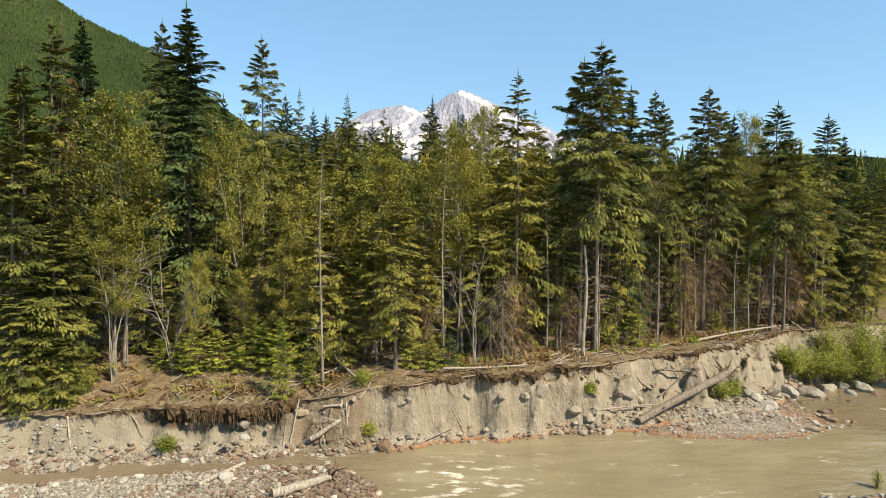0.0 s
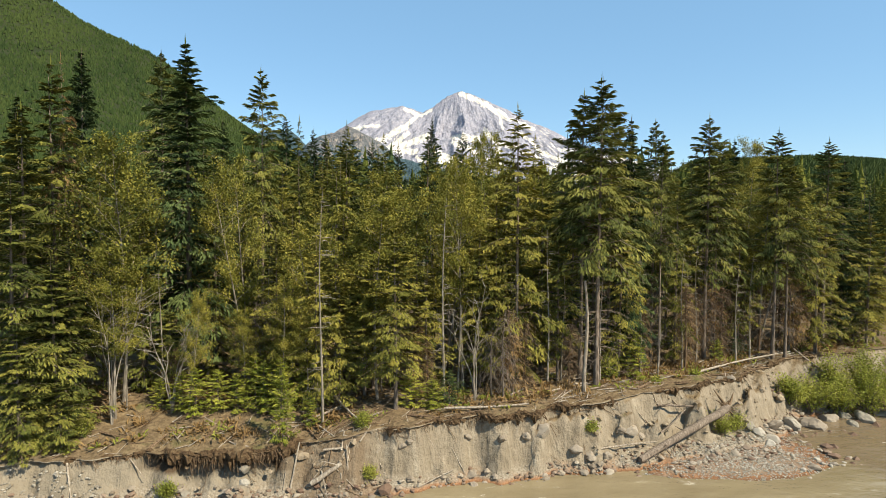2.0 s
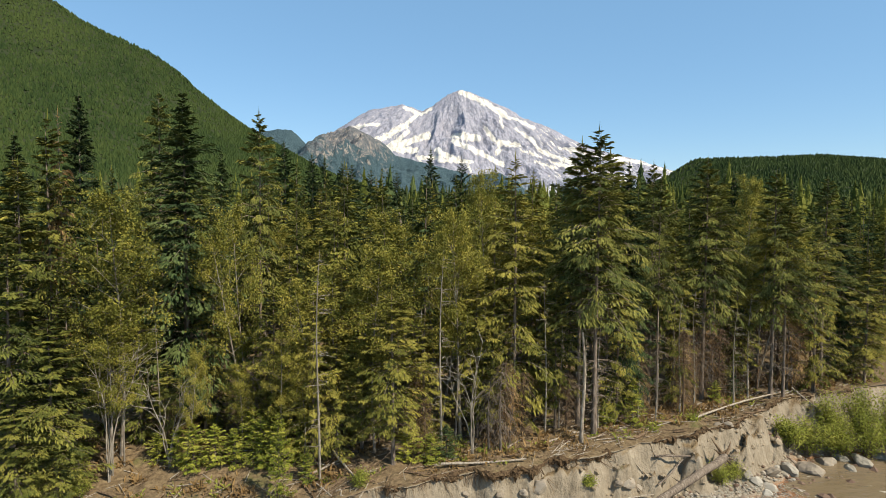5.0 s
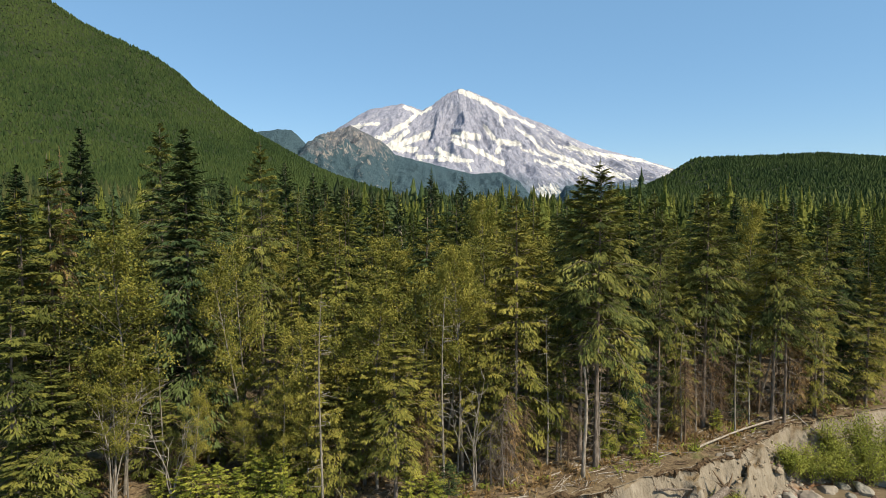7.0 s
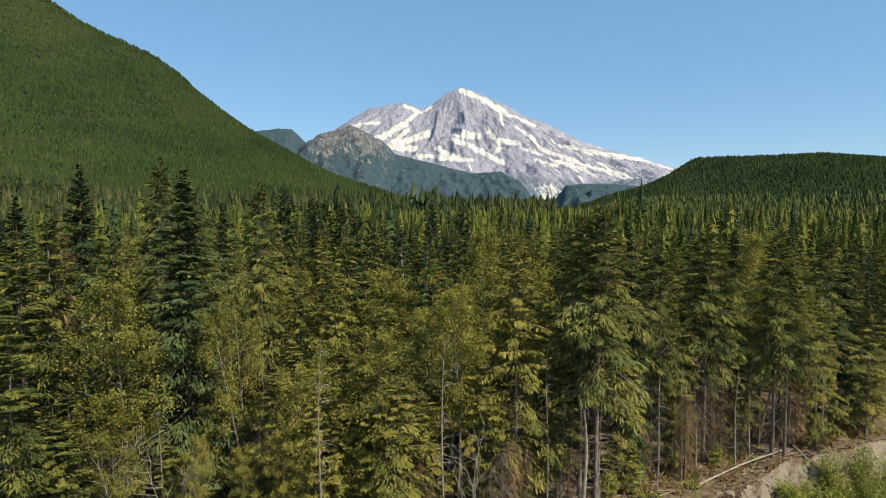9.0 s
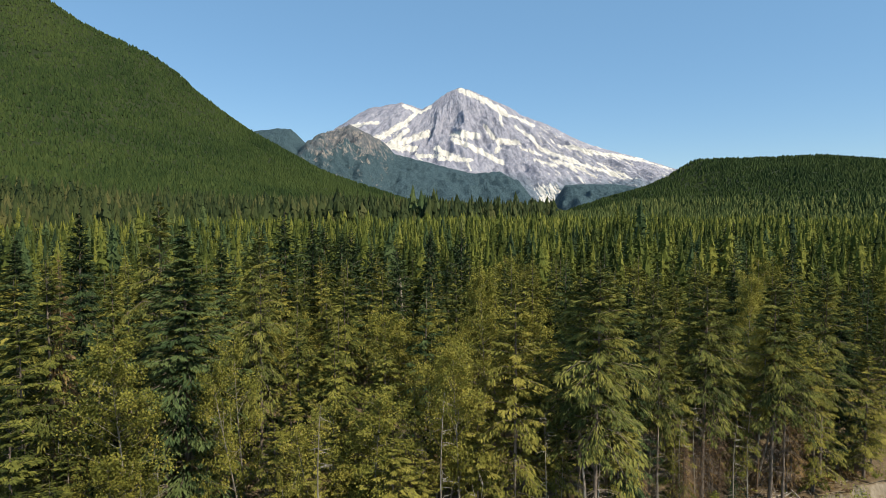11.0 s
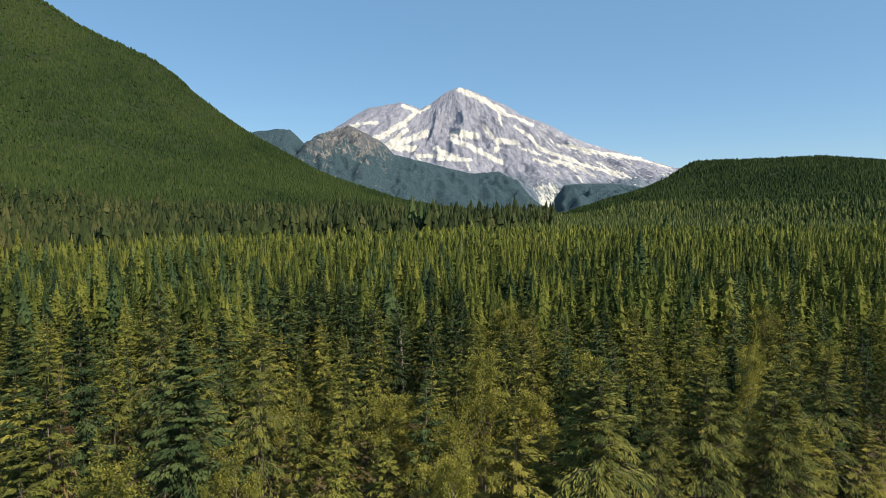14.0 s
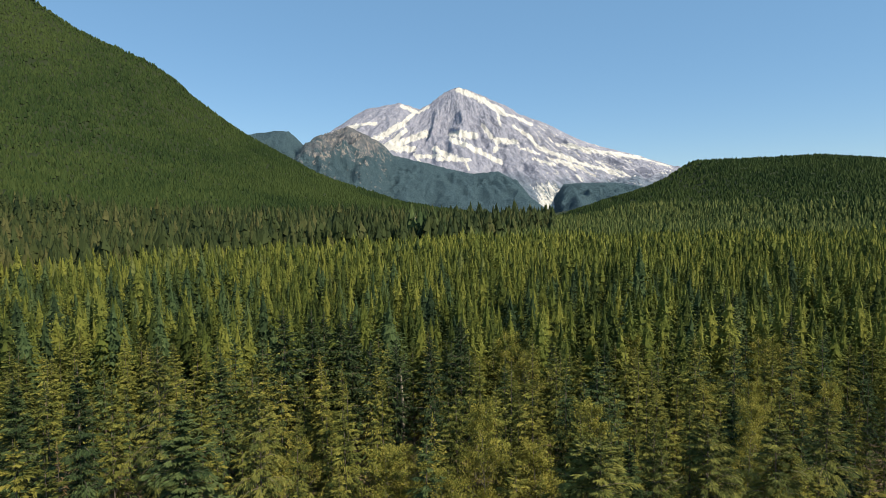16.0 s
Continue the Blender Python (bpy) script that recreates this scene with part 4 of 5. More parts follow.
ALDER = [
    (-22.0, 40.6, 18.3, 1.1),
    (-14.3, 44, 17.7, 0.8),
    (-5.1, 58, 17.1, 1.2),
    (-0.0, 45, 16.5, 0.9),
    (4.3, 60, 21.4, 0.8),
    (1.4, 56, 17.6, 1.0),
    (31.1, 60, 20.9, 0.7),
    (31.3, 58, 17.6, 1.0),
    (-21.7, 39, 11.4, 0.9),
    (-13.9, 60, 16.8, 0.8),
    (-3.7, 62, 16.0, 1.0),
    (-17.3, 40, 8.4, 0.6),
    (-13.8, 41, 6.8, 0.7),
    (-12.2, 41.5, 5.6, 0.7),
    (-9.3, 40.4, 6.9, 0.8),
    (-7.5, 41, 13.9, 1.0),
    (-4.5, 41.5, 14.6, 1.1),
    (-10.9, 41, 9.2, 0.8),
    (1.2, 44, 17.4, 0.8),
]


def stand_conifer(label, seed, needles, base):
    """A plainer conifer for the crowd behind the front row."""
    root = thing("conifer_tree", label, "tree")
    t = Soup()
    stem(t, 23.6, 0.17, seed, sides=5)
    v, f, tint = conifer_crown(seed, 24.0, base, 2.4, 18, 6, 26, full=1.3, droop=0.6, rise=0.3, tuft=0.50, slim=0.16, thick=0.05, hang=0.35, inner=2)
    piece("trunk", t.mesh("trunk", BARK_FIR, True), root)
    piece("crown", quads("crown", v, f, tint, needles), root)
    return root


def models():
    """One model of each sort of tree; the models themselves are planted first."""
    hem = [conifer("hemlock_tree", "olive-green conifer with drooping sprays on the bank", "tree", 200 + k, NEEDLE_OLIVE, base=b, R=2.9, full=1.2, whorls=20, tufts=78, tuft=0.36, slim=0.15, thick=0.04, droop=0.65, rise=0.22, hang=0.7) for k, b in enumerate((0.06, 0.12, 0.2))]
    near = conifer("hemlock_tree", "large olive-green conifer with fine drooping sprays on the bank", "tree", 207, NEEDLE_GREEN, base=0.04, R=3.1, full=1.2, whorls=21, per=7, tufts=84, tuft=0.34, slim=0.15, thick=0.05, droop=0.65, rise=0.25, hang=0.7)
    thin = conifer("spruce_tree", "dark slender conifer rising above the stand", "tree", 215, NEEDLE_DARK, base=0.3, R=2.7, whorls=24, tufts=20, tuft=0.6, slim=0.15, droop=0.35, rise=0.3, hang=0.2)
    spr = [conifer("spruce_tree", "dark green dense conifer with upswept boughs", "tree", 210 + k, NEEDLE_DARK, base=0.08, R=3.1, full=0.8, whorls=36, per=7, tufts=80, spread=0.42, tuft=0.32, slim=0.16, thick=0.06, droop=0.6, rise=0.28, hang=0.5, inner=7) for k in range(2)]
    tall = [conifer("fir_tree", "tall conifer with a bare lower trunk", "tree", 220 + k, NEEDLE_FIR, base=b, R=3.0, full=1.3, whorls=21, tufts=84, tuft=0.36, slim=0.13, twigs=70, ragged=0.45, droop=0.72, rise=0.42, hang=0.4, inner=2) for k, b in enumerate((0.36, 0.46))]
    ald = [broadleaf("alder_tree", "thin pale-barked tree with yellowish leaves", "tree", 230 + k, LEAF_ALDER, stems=s) for k, s in enumerate((1, 2))]
    mid = [stand_conifer("green conifer in the crowded stand", 240 + k, NEEDLE_GREEN, b) for k, b in enumerate((0.15, 0.25, 0.3))]
    mid += [stand_conifer("olive conifer in the crowded stand", 245 + k, NEEDLE_OLIVE, b) for k, b in enumerate((0.15, 0.3))]
    mid += [stand_conifer("yellow-green conifer in the crowded stand", 251 + k, NEEDLE_LIGHT, b) for k, b in enumerate((0.12, 0.2, 0.3))]
    mid += [stand_conifer("dark conifer in the crowded stand", 248 + k, NEEDLE_DARK, 0.2) for k in range(2)]
    return hem, near, spr, thin, tall, ald, mid


BROWNED = [
    (-26.9, 42.4, 24.4, 0.6), (33.8, 57.2, 11.0, 1.1), (28.4, 57.0, 10.0, 1.0), (24.6, 53.6, 8.5, 1.0), (36.8, 60.8, 10.0, 1.1),
    (40.6, 62.4, 9.0, 1.2), (21.2, 51.2, 8.0, 0.9), (5.2, 42.8, 6.5, 1.0), (-1.6, 42.4, 6.0, 0.9), (17.0, 50.4, 7.5, 0.9),
]


def put(model, used, x, y, h, w, H, rng):
    """Plants the model itself once, and copies after that."""
    z = float(land_z(np.array([x]), np.array([y]))[0])
    m = pose(x, y, z - 0.1, 0, 0, rng.uniform(0, 360)) @ Matrix.Diagonal((w * (h / H) ** 0.6, w * (h / H) ** 0.6, h / H, 1))
    if model.name not in used:
        used.add(model.name)
        model.matrix_basis = m
        return model
    return copy_thing(model, m) if model.scale[0] == 1 else copy_plain(model, m)


def copy_plain(model, m):
    ob = copy_thing(model, m)
    ob.matrix_basis = m
    return ob


def build_front():
    rng = random.Random(5)
    hem, near, spr, thin, tall, ald, mid = models()
    used, feet = set(), [(-5.6, 86.0), (-5.3, 82.5), (-5.0, 79.0), (-6.0, 88.7), (-7.4, 84.5), (-4.0, 81.0), (-6.9, 76.5), (-4.4, 74.5), (-5.6, 71.0), (-5.2, 67.0)]
    for rows, kinds, H in ((HEMLOCK_EDGE + HEMLOCK_STAND, hem, 24), (SPRUCE, spr, 24), (TALL, tall, 24), (ALDER, ald, 17)):
        for i, (x, y, h, w) in enumerate(rows):
            model = near if kinds is hem and y < 44.0 and x < -13 else thin if kinds is spr and y > 70 else kinds[i % len(kinds)]
            put(model, used, x, y, h, w, H, rng)
            feet.append((x, y))
    brown = conifer("dying_conifer", "dying conifer with rust-brown drooping needles", "tree", 260, NEEDLE_BROWN, H=12.0, base=0.10, R=1.7, whorls=22, tufts=14, tuft=0.4, r=0.11, twigs=50, droop=0.9, hang=0.9, slim=0.10, inner=0)
    for x, y, h, w in BROWNED:
        put(brown, used, x, y, h, w, 12.0, rng)
        feet.append((x, y))
    # more alders among the stand
    for k in range(400):
        x, y = rng.uniform(-12, 52), rng.uniform(56, 104)
        if abs(x) > 0.78 * y or x < 8 and k % 3 or len(feet) > 116 or any((x - a) ** 2 + (y - b) ** 2 < 20 for a, b in feet):
            continue
        feet.append((x, y))
        put(ald[k % 2], used, x, y, rng.uniform(16, 20.5), rng.uniform(0.8, 1.2), 17, rng)
    # the crowd between and behind them
    n = 0
    for k in range(2600):
        y = math.sqrt(rng.uniform(42 ** 2, 99 ** 2))
        x = rng.uniform(-1, 1) * (y * 0.80 + 6)
        back = y - float(edge_y(np.array([x]))[0])
        if back < 5 or any((x - a) ** 2 + (y - b) ** 2 < 2.9 ** 2 for a, b in feet) or n >= 250:
            continue
        feet.append((x, y))
        h = rng.uniform(14, 19) if back < 14 else rng.uniform(18, 22.5)
        put(mid[k % len(mid)], used, x, y, h, rng.uniform(0.75, 1.15), 24, rng)
        n += 1


build_front()

# ---- the bank and its stones ----


def silt_material():
    m = Mat("silt_lumps", 0.95, 0.1)
    m.color(m.ramp(m.noise(2.0, 6, 0.7), [(0.3, (0.19, 0.15, 0.10)), (0.6, (0.31, 0.25, 0.175)), (0.8, (0.41, 0.345, 0.25))]))
    m.bump(m.noise(7.0, 6, 0.7), 0.8, 0.12)
    return m.m


SILT_LUMP = silt_material()


def stone_mesh(name, seed, material, detail=2, rough=0.42, flat=0.78):
    bm = bmesh.new()
    bmesh.ops.create_icosphere(bm, subdivisions=detail, radius=0.5)
    rng = random.Random(seed)
    off = Vector((rng.uniform(0, 50), rng.uniform(0, 50), rng.uniform(0, 50)))
    for v in bm.verts:
        d = noise.noise(v.co * 2.3 + off) * rough + noise.noise(v.co * 5.0 + off) * rough * 0.35
        v.co *= 1 + d
        # a few broken faces
        for n in range(3):
            nv = Vector((math.sin(seed + n * 2.1), math.cos(seed * 1.7 + n), math.sin(n * 1.3 + seed * 0.6))).normalized()
            over = v.co.dot(nv) - 0.33
            if over > 0:
                v.co -= nv * over * 0.8
        v.co.z *= flat
    me = bpy.data.meshes.new(name)
    bm.to_mesh(me)
    bm.free()
    me.polygons.foreach_set("use_smooth", [False] * len(me.polygons))
    me.materials.append(material)
    return me


# x, y, z, width
BANK_BOULDERS = [
    (1.8, 38.5, 2.44, 0.66),
    (4.0, 38.2, 2.43, 0.83),
    (5.7, 38.8, 2.15, 0.85),
    (6.8, 38.9, 2.73, 1.24),
    (-2.5, 37.1, 2.48, 0.64),
    (-2.0, 37.1, 2.58, 0.55),
    (-3.6, 37.4, 2.83, 0.26),
    (9.2, 39.5, 1.21, 0.93),
    (10.2, 39.7, 0.73, 0.83),
    (11.4, 39.9, 0.67, 0.83),
    (2.0, 37.2, -0.24, 1.01),
    (2.0, 37.9, 0.28, 0.78),
    (3.0, 37.9, 0.43, 0.55),
    (-1.9, 36.6, 0.44, 0.73),
    (13.4, 41.3, 1.98, 1.11),
    (12.7, 41.2, 1.7, 0.74),
    (14.5, 42.2, 1.28, 0.89),
    (23.4, 47.3, 4.13, 0.82),
    (22.5, 47.3, 4.13, 0.58),
]
SHORE_BOULDERS = [
    (23.8, 44.9, 1.01, 1.15),
    (24.2, 44.5, 0.65, 1.09),
    (28.7, 47.6, 0.25, 1.31),
    (30.8, 48.4, -0.23, 2.33),
    (33.2, 50.1, -0.48, 2.1),
    (36.1, 49.6, -0.16, 1.9),
    (34.4, 48.8, -0.32, 1.34),
    (25.4, 44.7, 0.12, 1.02),
    (26.3, 46.2, 0.65, 1.14),
    (38.6, 51.2, -0.36, 1.62),
    (34.9, 50.5, -0.19, 1.38),
    (-11.9, 35.3, 0.85, 0.74),
    (-15.3, 34.8, 0.34, 0.66),
    (-19.9, 33.7, 0.07, 0.86),
    (-21.8, 32.5, -0.0, 0.95),
    (-22.9, 32.0, -0.32, 0.78),
    (-20.6, 32.6, -0.02, 0.81),
    (-12.0, 35.6, 1.55, 0.74),
    (3.5, 37.5, 0.29, 0.49),
    (1.3, 37.4, 0.39, 0.43),
]


def build_boulders():
    rng = random.Random(8)
    silt = [stone_mesh("boulder", 30 + k, STONE_BIG, 3) for k in range(4)]
    grey = [stone_mesh("boulder", 50 + k, STONE_GREY, 3) for k in range(3)]
    for rows, label, group, sets in ((BANK_BOULDERS, "silt-coated boulder bedded in the cut bank", "boulders in the bank", silt), (SHORE_BOULDERS, "rounded boulder at the water's edge", "boulders on the shore", grey + silt[:2])):
        for i, (x, y, z, w) in enumerate(rows):
            ob = tagged(new("boulder", sets[i % len(sets)]), label, "boulder", group)
            s = w * 0.95
            ground = float(land_z(np.array([x]), np.array([y]))[0])
            ob.matrix_basis = pose(x, y + (0.14 * s if z > 1 else 0), max(z, ground + 0.15 * s), rng.uniform(-25, 25), rng.uniform(-25, 25), rng.uniform(0, 360)) @ Matrix.Diagonal((s * rng.uniform(0.9, 1.2), s * rng.uniform(0.8, 1.0), s * rng.uniform(0.8, 1.05), 1))


def build_cobbles():
    """River stones: loose layers on the bars and along the foot of the bank."""
    rng = np.random.default_rng(21)
    bm = bmesh.new()
    bmesh.ops.create_icosphere(bm, subdivisions=1, radius=0.5)
    bv = np.array([v.co[:] for v in bm.verts])
    bf = np.array([[v.index for v in f.verts] for f in bm.faces])
    bm.free()

    def strew(name, label, material, x, y, size):
        z = land_z(x, y)
        n = len(x)
        V = bv[None] * rng.uniform(0.75, 1.2, (n, len(bv)))[..., None]
        V = V * (size[:, None, None] * np.stack([rng.uniform(0.8, 1.35, n), rng.uniform(0.7, 1.0, n), rng.uniform(0.5, 0.8, n)], -1)[:, None, :])
        a = rng.uniform(0, 6.283, n)
        ca, sa = np.cos(a)[:, None], np.sin(a)[:, None]
        P = np.stack([V[..., 0] * ca - V[..., 1] * sa + x[:, None], V[..., 0] * sa + V[..., 1] * ca + y[:, None], V[..., 2] + (z + 0.12 * size)[:, None]], -1)
        F = bf[None] + (np.arange(n) * len(bv))[:, None, None]
        tagged(new(name, mesh_of(name, P.reshape(-1, 3), F.reshape(-1, 3), material)), label, "gravel", kind="stuff")

    # pale bar by the right bank
    n = 6200
    x, y = rng.normal(21, 4.2, n), rng.uniform(36.5, 46, n)
    z = land_z(x, y)
    ok = (z > -0.06) & (z < 0.75) & (y < edge_y(x) - 1)
    strew("gravel_bar", "pale grey cobbles on the river bar", STONE_GREY, x[ok], y[ok], rng.gamma(5, 0.015, ok.sum()) + 0.04)
    # the bar on the near side of the side channel
    n = 4600
    x, y = rng.uniform(-27, -2.5, n), rng.uniform(27.5, 34.5, n)
    z = land_z(x, y)
    ok = (z > -0.12) & (x < -7 + rng.normal(0, 2.5, n))
    strew("gravel_bar", "pale river cobbles beside the side channel", STONE_GREY, x[ok], y[ok], rng.gamma(5, 0.024, ok.sum()) + 0.05)
    ok = (z > -0.2) & (x > -12 + rng.normal(0, 2.5, n))
    strew("gravel_bar", "rust-stained cobbles where the channel meets the river", STONE_RED, x[ok], y[ok], rng.gamma(4, 0.040, ok.sum()) + 0.06)
    # stones at the foot of the bank
    n = 4300
    x = rng.uniform(-27, 44, n)
    y = edge_y(x) - foot_w(x) * rng.uniform(0.35, 1.35, n) - rng.random(n) ** 3 * 1.5
    z = land_z(x, y)
    ok = (z < 0.9) & (z > -0.25) & ((x < -3) | (x > 7) | (rng.random(n) < 0.25))
    red = ok & (rng.random(n) < np.where(x > 8, 0.18, 0.42))
    strew("shore_stones", "rust-brown stones along the foot of the bank", STONE_RED, x[red], y[red], rng.gamma(3.0, 0.065, red.sum()) + 0.06)
    gr = ok & ~red
    strew("shore_stones", "grey-beige stones along the foot of the bank", STONE_BIG, x[gr], y[gr], rng.gamma(3.0, 0.07, gr.sum()) * np.where(x[gr] > 11, 0.42, 1.0) + 0.05)
    # slumped lumps of silt on the cut slopes
    n = 210
    x = np.where(rng.random(n) < 0.2, rng.uniform(-25, -4, n), rng.uniform(8, 30, n))
    y = edge_y(x) - foot_w(x) * rng.uniform(0.1, 0.8, n)
    strew("slumped_silt", "crumbled lumps of beige silt on the bank slope", SILT_LUMP, x, y, rng.gamma(2.2, 0.09, n) + 0.08)
    n = 900
    x, y = rng.uniform(16, 30, n), rng.uniform(27, 32, n)
    ok = land_z(x, y) > -0.05
    strew("near_shore_stones", "pale cobbles on the near shore", STONE_GREY, x[ok], y[ok], rng.gamma(4, 0.04, ok.sum()) + 0.05)
    n = 500
    x, y = rng.uniform(28, 46, n), rng.uniform(39, 50, n)
    ok = land_z(x, y) > -0.35
    strew("shore_stones", "wet rust-brown stones in the shallows", STONE_RED, x[ok], y[ok], rng.gamma(3, 0.10, ok.sum()) + 0.08)


def build_stones():
    """The larger single stones along the water and on the bars, lying on the ground."""
    rng = random.Random(77)
    ground = bpy.data.objects["ground"]
    sets = [stone_mesh("stone", 90 + k, m, 2, 0.30, 0.7) for k, m in enumerate((STONE_GREY, STONE_GREY, STONE_BIG, STONE_BIG, STONE_RED))]
    n = 0
    while n < 280:
        kind = rng.random()
        if kind < 0.45:
            x = rng.uniform(-26, 43)
            y = float(edge_y(np.array([x]))[0]) - float(foot_w(np.array([x]))[0]) * rng.uniform(0.45, 1.5)
        elif kind < 0.75:
            x, y = rng.uniform(-26, -3), rng.uniform(28, 34.5)
        else:
            x, y = rng.uniform(24, 36), rng.uniform(38, 48)
        z = float(land_z(np.array([x]), np.array([y]))[0])
        if z < -0.2 or z > 0.8:
            continue
        ob = new("stone", sets[rng.randrange(2, 5) if kind < 0.45 else rng.randrange(5)])
        ob.parent = ground
        s = 0.24 + rng.gammavariate(2.0, 0.07)
        ob.matrix_basis = pose(x, y, z + 0.14 * s, rng.uniform(-15, 15), rng.uniform(-15, 15), rng.uniform(0, 360)) @ Matrix.Diagonal((s * rng.uniform(0.9, 1.4), s, s * rng.uniform(0.8, 1.1), 1))
        n += 1


def duff_material():
    m = Mat("turf_edge", 0.95, 0.1)
    m.color(m.ramp(m.noise(4.0, 6, 0.7), [(0.3, (0.035, 0.022, 0.013)), (0.55, (0.10, 0.065, 0.036)), (0.8, (0.22, 0.16, 0.09))]))
    m.bump(m.noise(9.0, 6, 0.7), 0.8, 0.1)
    return m.m


def build_turf():
    """The dark root mat that hangs over the cut, and the roots that dangle from it."""
    rng = np.random.default_rng(31)
    mat = duff_material()
    mat_soup = Soup()
    for x0, x1 in ((-22.5, -8.5), (-3.6, 12.6), (16.0, 41.0)):
        xs = np.arange(x0, x1, 0.13)
        y = edge_y(xs) - 0.16 - 0.20 * (fbm(xs, xs, 1.1, 4, 12.0) + 0.4)
        y = y - np.where((xs > -16.5) & (xs < -9), 0.55 * np.sin(np.pi * np.clip((xs + 16.5) / 7.5, 0, 1)), 0)
        z = top_z(xs) - 0.06 - 0.10 * fbm(xs, xs * 0.5, 1.6, 3, 14.0)
        r = 0.19 + 0.13 * fbm(xs, xs, 2.1, 3, 16.0)
        big = np.where((xs > -16.5) & (xs < -9), 1.9, 1.0)
        k, sides = len(xs), 10
        ang = np.arange(sides) * 2 * np.pi / sides
        ends = np.where((np.arange(k) < 2) | (np.arange(k) > k - 3), 0.3, 1)
        rad = (np.clip(r * big, 0.07, 0.45) * ends)[:, None] * rng.uniform(0.55, 1.35, (k, sides))
        ring = np.stack([np.repeat(xs[:, None], sides, 1) + rng.normal(0, 0.05, (k, sides)), y[:, None] + np.cos(ang)[None] * rad, z[:, None] + np.sin(ang)[None] * rad * np.where(np.sin(ang) < 0, rng.uniform(0.8, 2.0, (k, 1)), 0.7)], -1)
        i, j = np.meshgrid(np.arange(k - 1), np.arange(sides), indexing="ij")
        j2 = (j + 1) % sides
        mat_soup.add(ring.reshape(-1, 3), np.stack([i * sides + j, i * sides + j2, (i + 1) * sides + j2, (i + 1) * sides + j], -1).reshape(-1, 4))
    tagged(new("turf_edge", mat_soup.mesh("turf_edge", mat)), "dark brown root mat overhanging the cut bank", "turf", kind="structure")
    s = Soup()
    for i in range(1500):
        x = rng.uniform(-22, 40) if i % 4 else rng.uniform(-16.5, -9)
        if -8.5 < x < -4 or 12.6 < x < 16:
            continue
        e, tz = float(edge_y(np.array([x]))[0]), float(top_z(np.array([x]))[0])
        l = rng.gamma(2.2, 0.20) * (1.5 if -16 < x < -9 else 1.0)
        t = np.linspace(0, 1, 4)
        pts = np.stack([x + rng.normal(0, 0.18) * t + rng.normal(0, 0.03, 4), e - 0.32 - rng.uniform(0, 0.16) - 0.08 * t - (0.55 * math.sin(math.pi * (x + 16.5) / 7.5) if -16.5 < x < -9 else 0.0), tz - 0.08 - l * t], 1)
        s.tube(pts, rng.uniform(0.008, 0.022) * np.array([1, 0.8, 0.6, 0.3]), 3, False)
    tagged(new("root_fringe", s.mesh("root_fringe", BARK_ROOT)), "thin bare roots dangling from the turf edge", "roots", kind="stuff")


def log(label, a, b, r0, r1, material, seed, stubs=5, wad=False, group="", name="fallen_log"):
    """A fallen trunk from a to b with stubs of branches, and a root wad if it has one."""
    rng = np.random.default_rng(seed)
    a, b = np.array(a, dtype=float), np.array(b, dtype=float)
    root = thing(name, label, "log", group, pose(*a))
    d = b - a
    t = np.linspace(0, 1, 9)
    way = a + d * t[:, None]
    under = land_z(way[:, 0], way[:, 1]) - way[:, 2] + 0.5 * r0
    lift = max(0.0, float(under[2:7].max()))
    a = a + np.array([0, 0, lift])
    root.matrix_basis = pose(*a)
    bow = np.cross(d / np.linalg.norm(d), [0, 0, 1.0]) * np.linalg.norm(d) * rng.uniform(-0.03, 0.03)
    pts = d * t[:, None] + bow * np.sin(math.pi * t)[:, None] + rng.normal(0, r0 * 0.12, (9, 3))
    s = Soup()
    s.tube(pts, r0 + (r1 - r0) * t, 9)
    piece("stem", s.mesh("stem", material, True), root)
    for i in range(stubs):
        p = pts[rng.integers(1, 8)]
        q = p + rng.normal(0, 1, 3) * np.array([0.6, 0.6, 0.5]) * (0.3 + 3 * r0) + np.array([0, 0, 0.25])
        st = Soup()
        st.tube([p, (p + q) / 2 + rng.normal(0, 0.04, 3), q], np.array([0.3, 0.2, 0.06]) * r0, 5)
        piece("stub", st.mesh("stub", material, True), root)
    if wad:
        for i in range(16):
            w = Soup()
            q = pts[-1] + rng.normal(0, 1, 3) * np.array([0.5, 0.35, 0.5]) + d / np.linalg.norm(d) * 0.3
            w.tube([pts[-1], (pts[-1] + q) / 2 + rng.normal(0, 0.1, 3), q], [r1 * 0.5, r1 * 0.3, 0.02], 5)
            piece("root", w.mesh("root", BARK_ROOT, True), root)
    return root


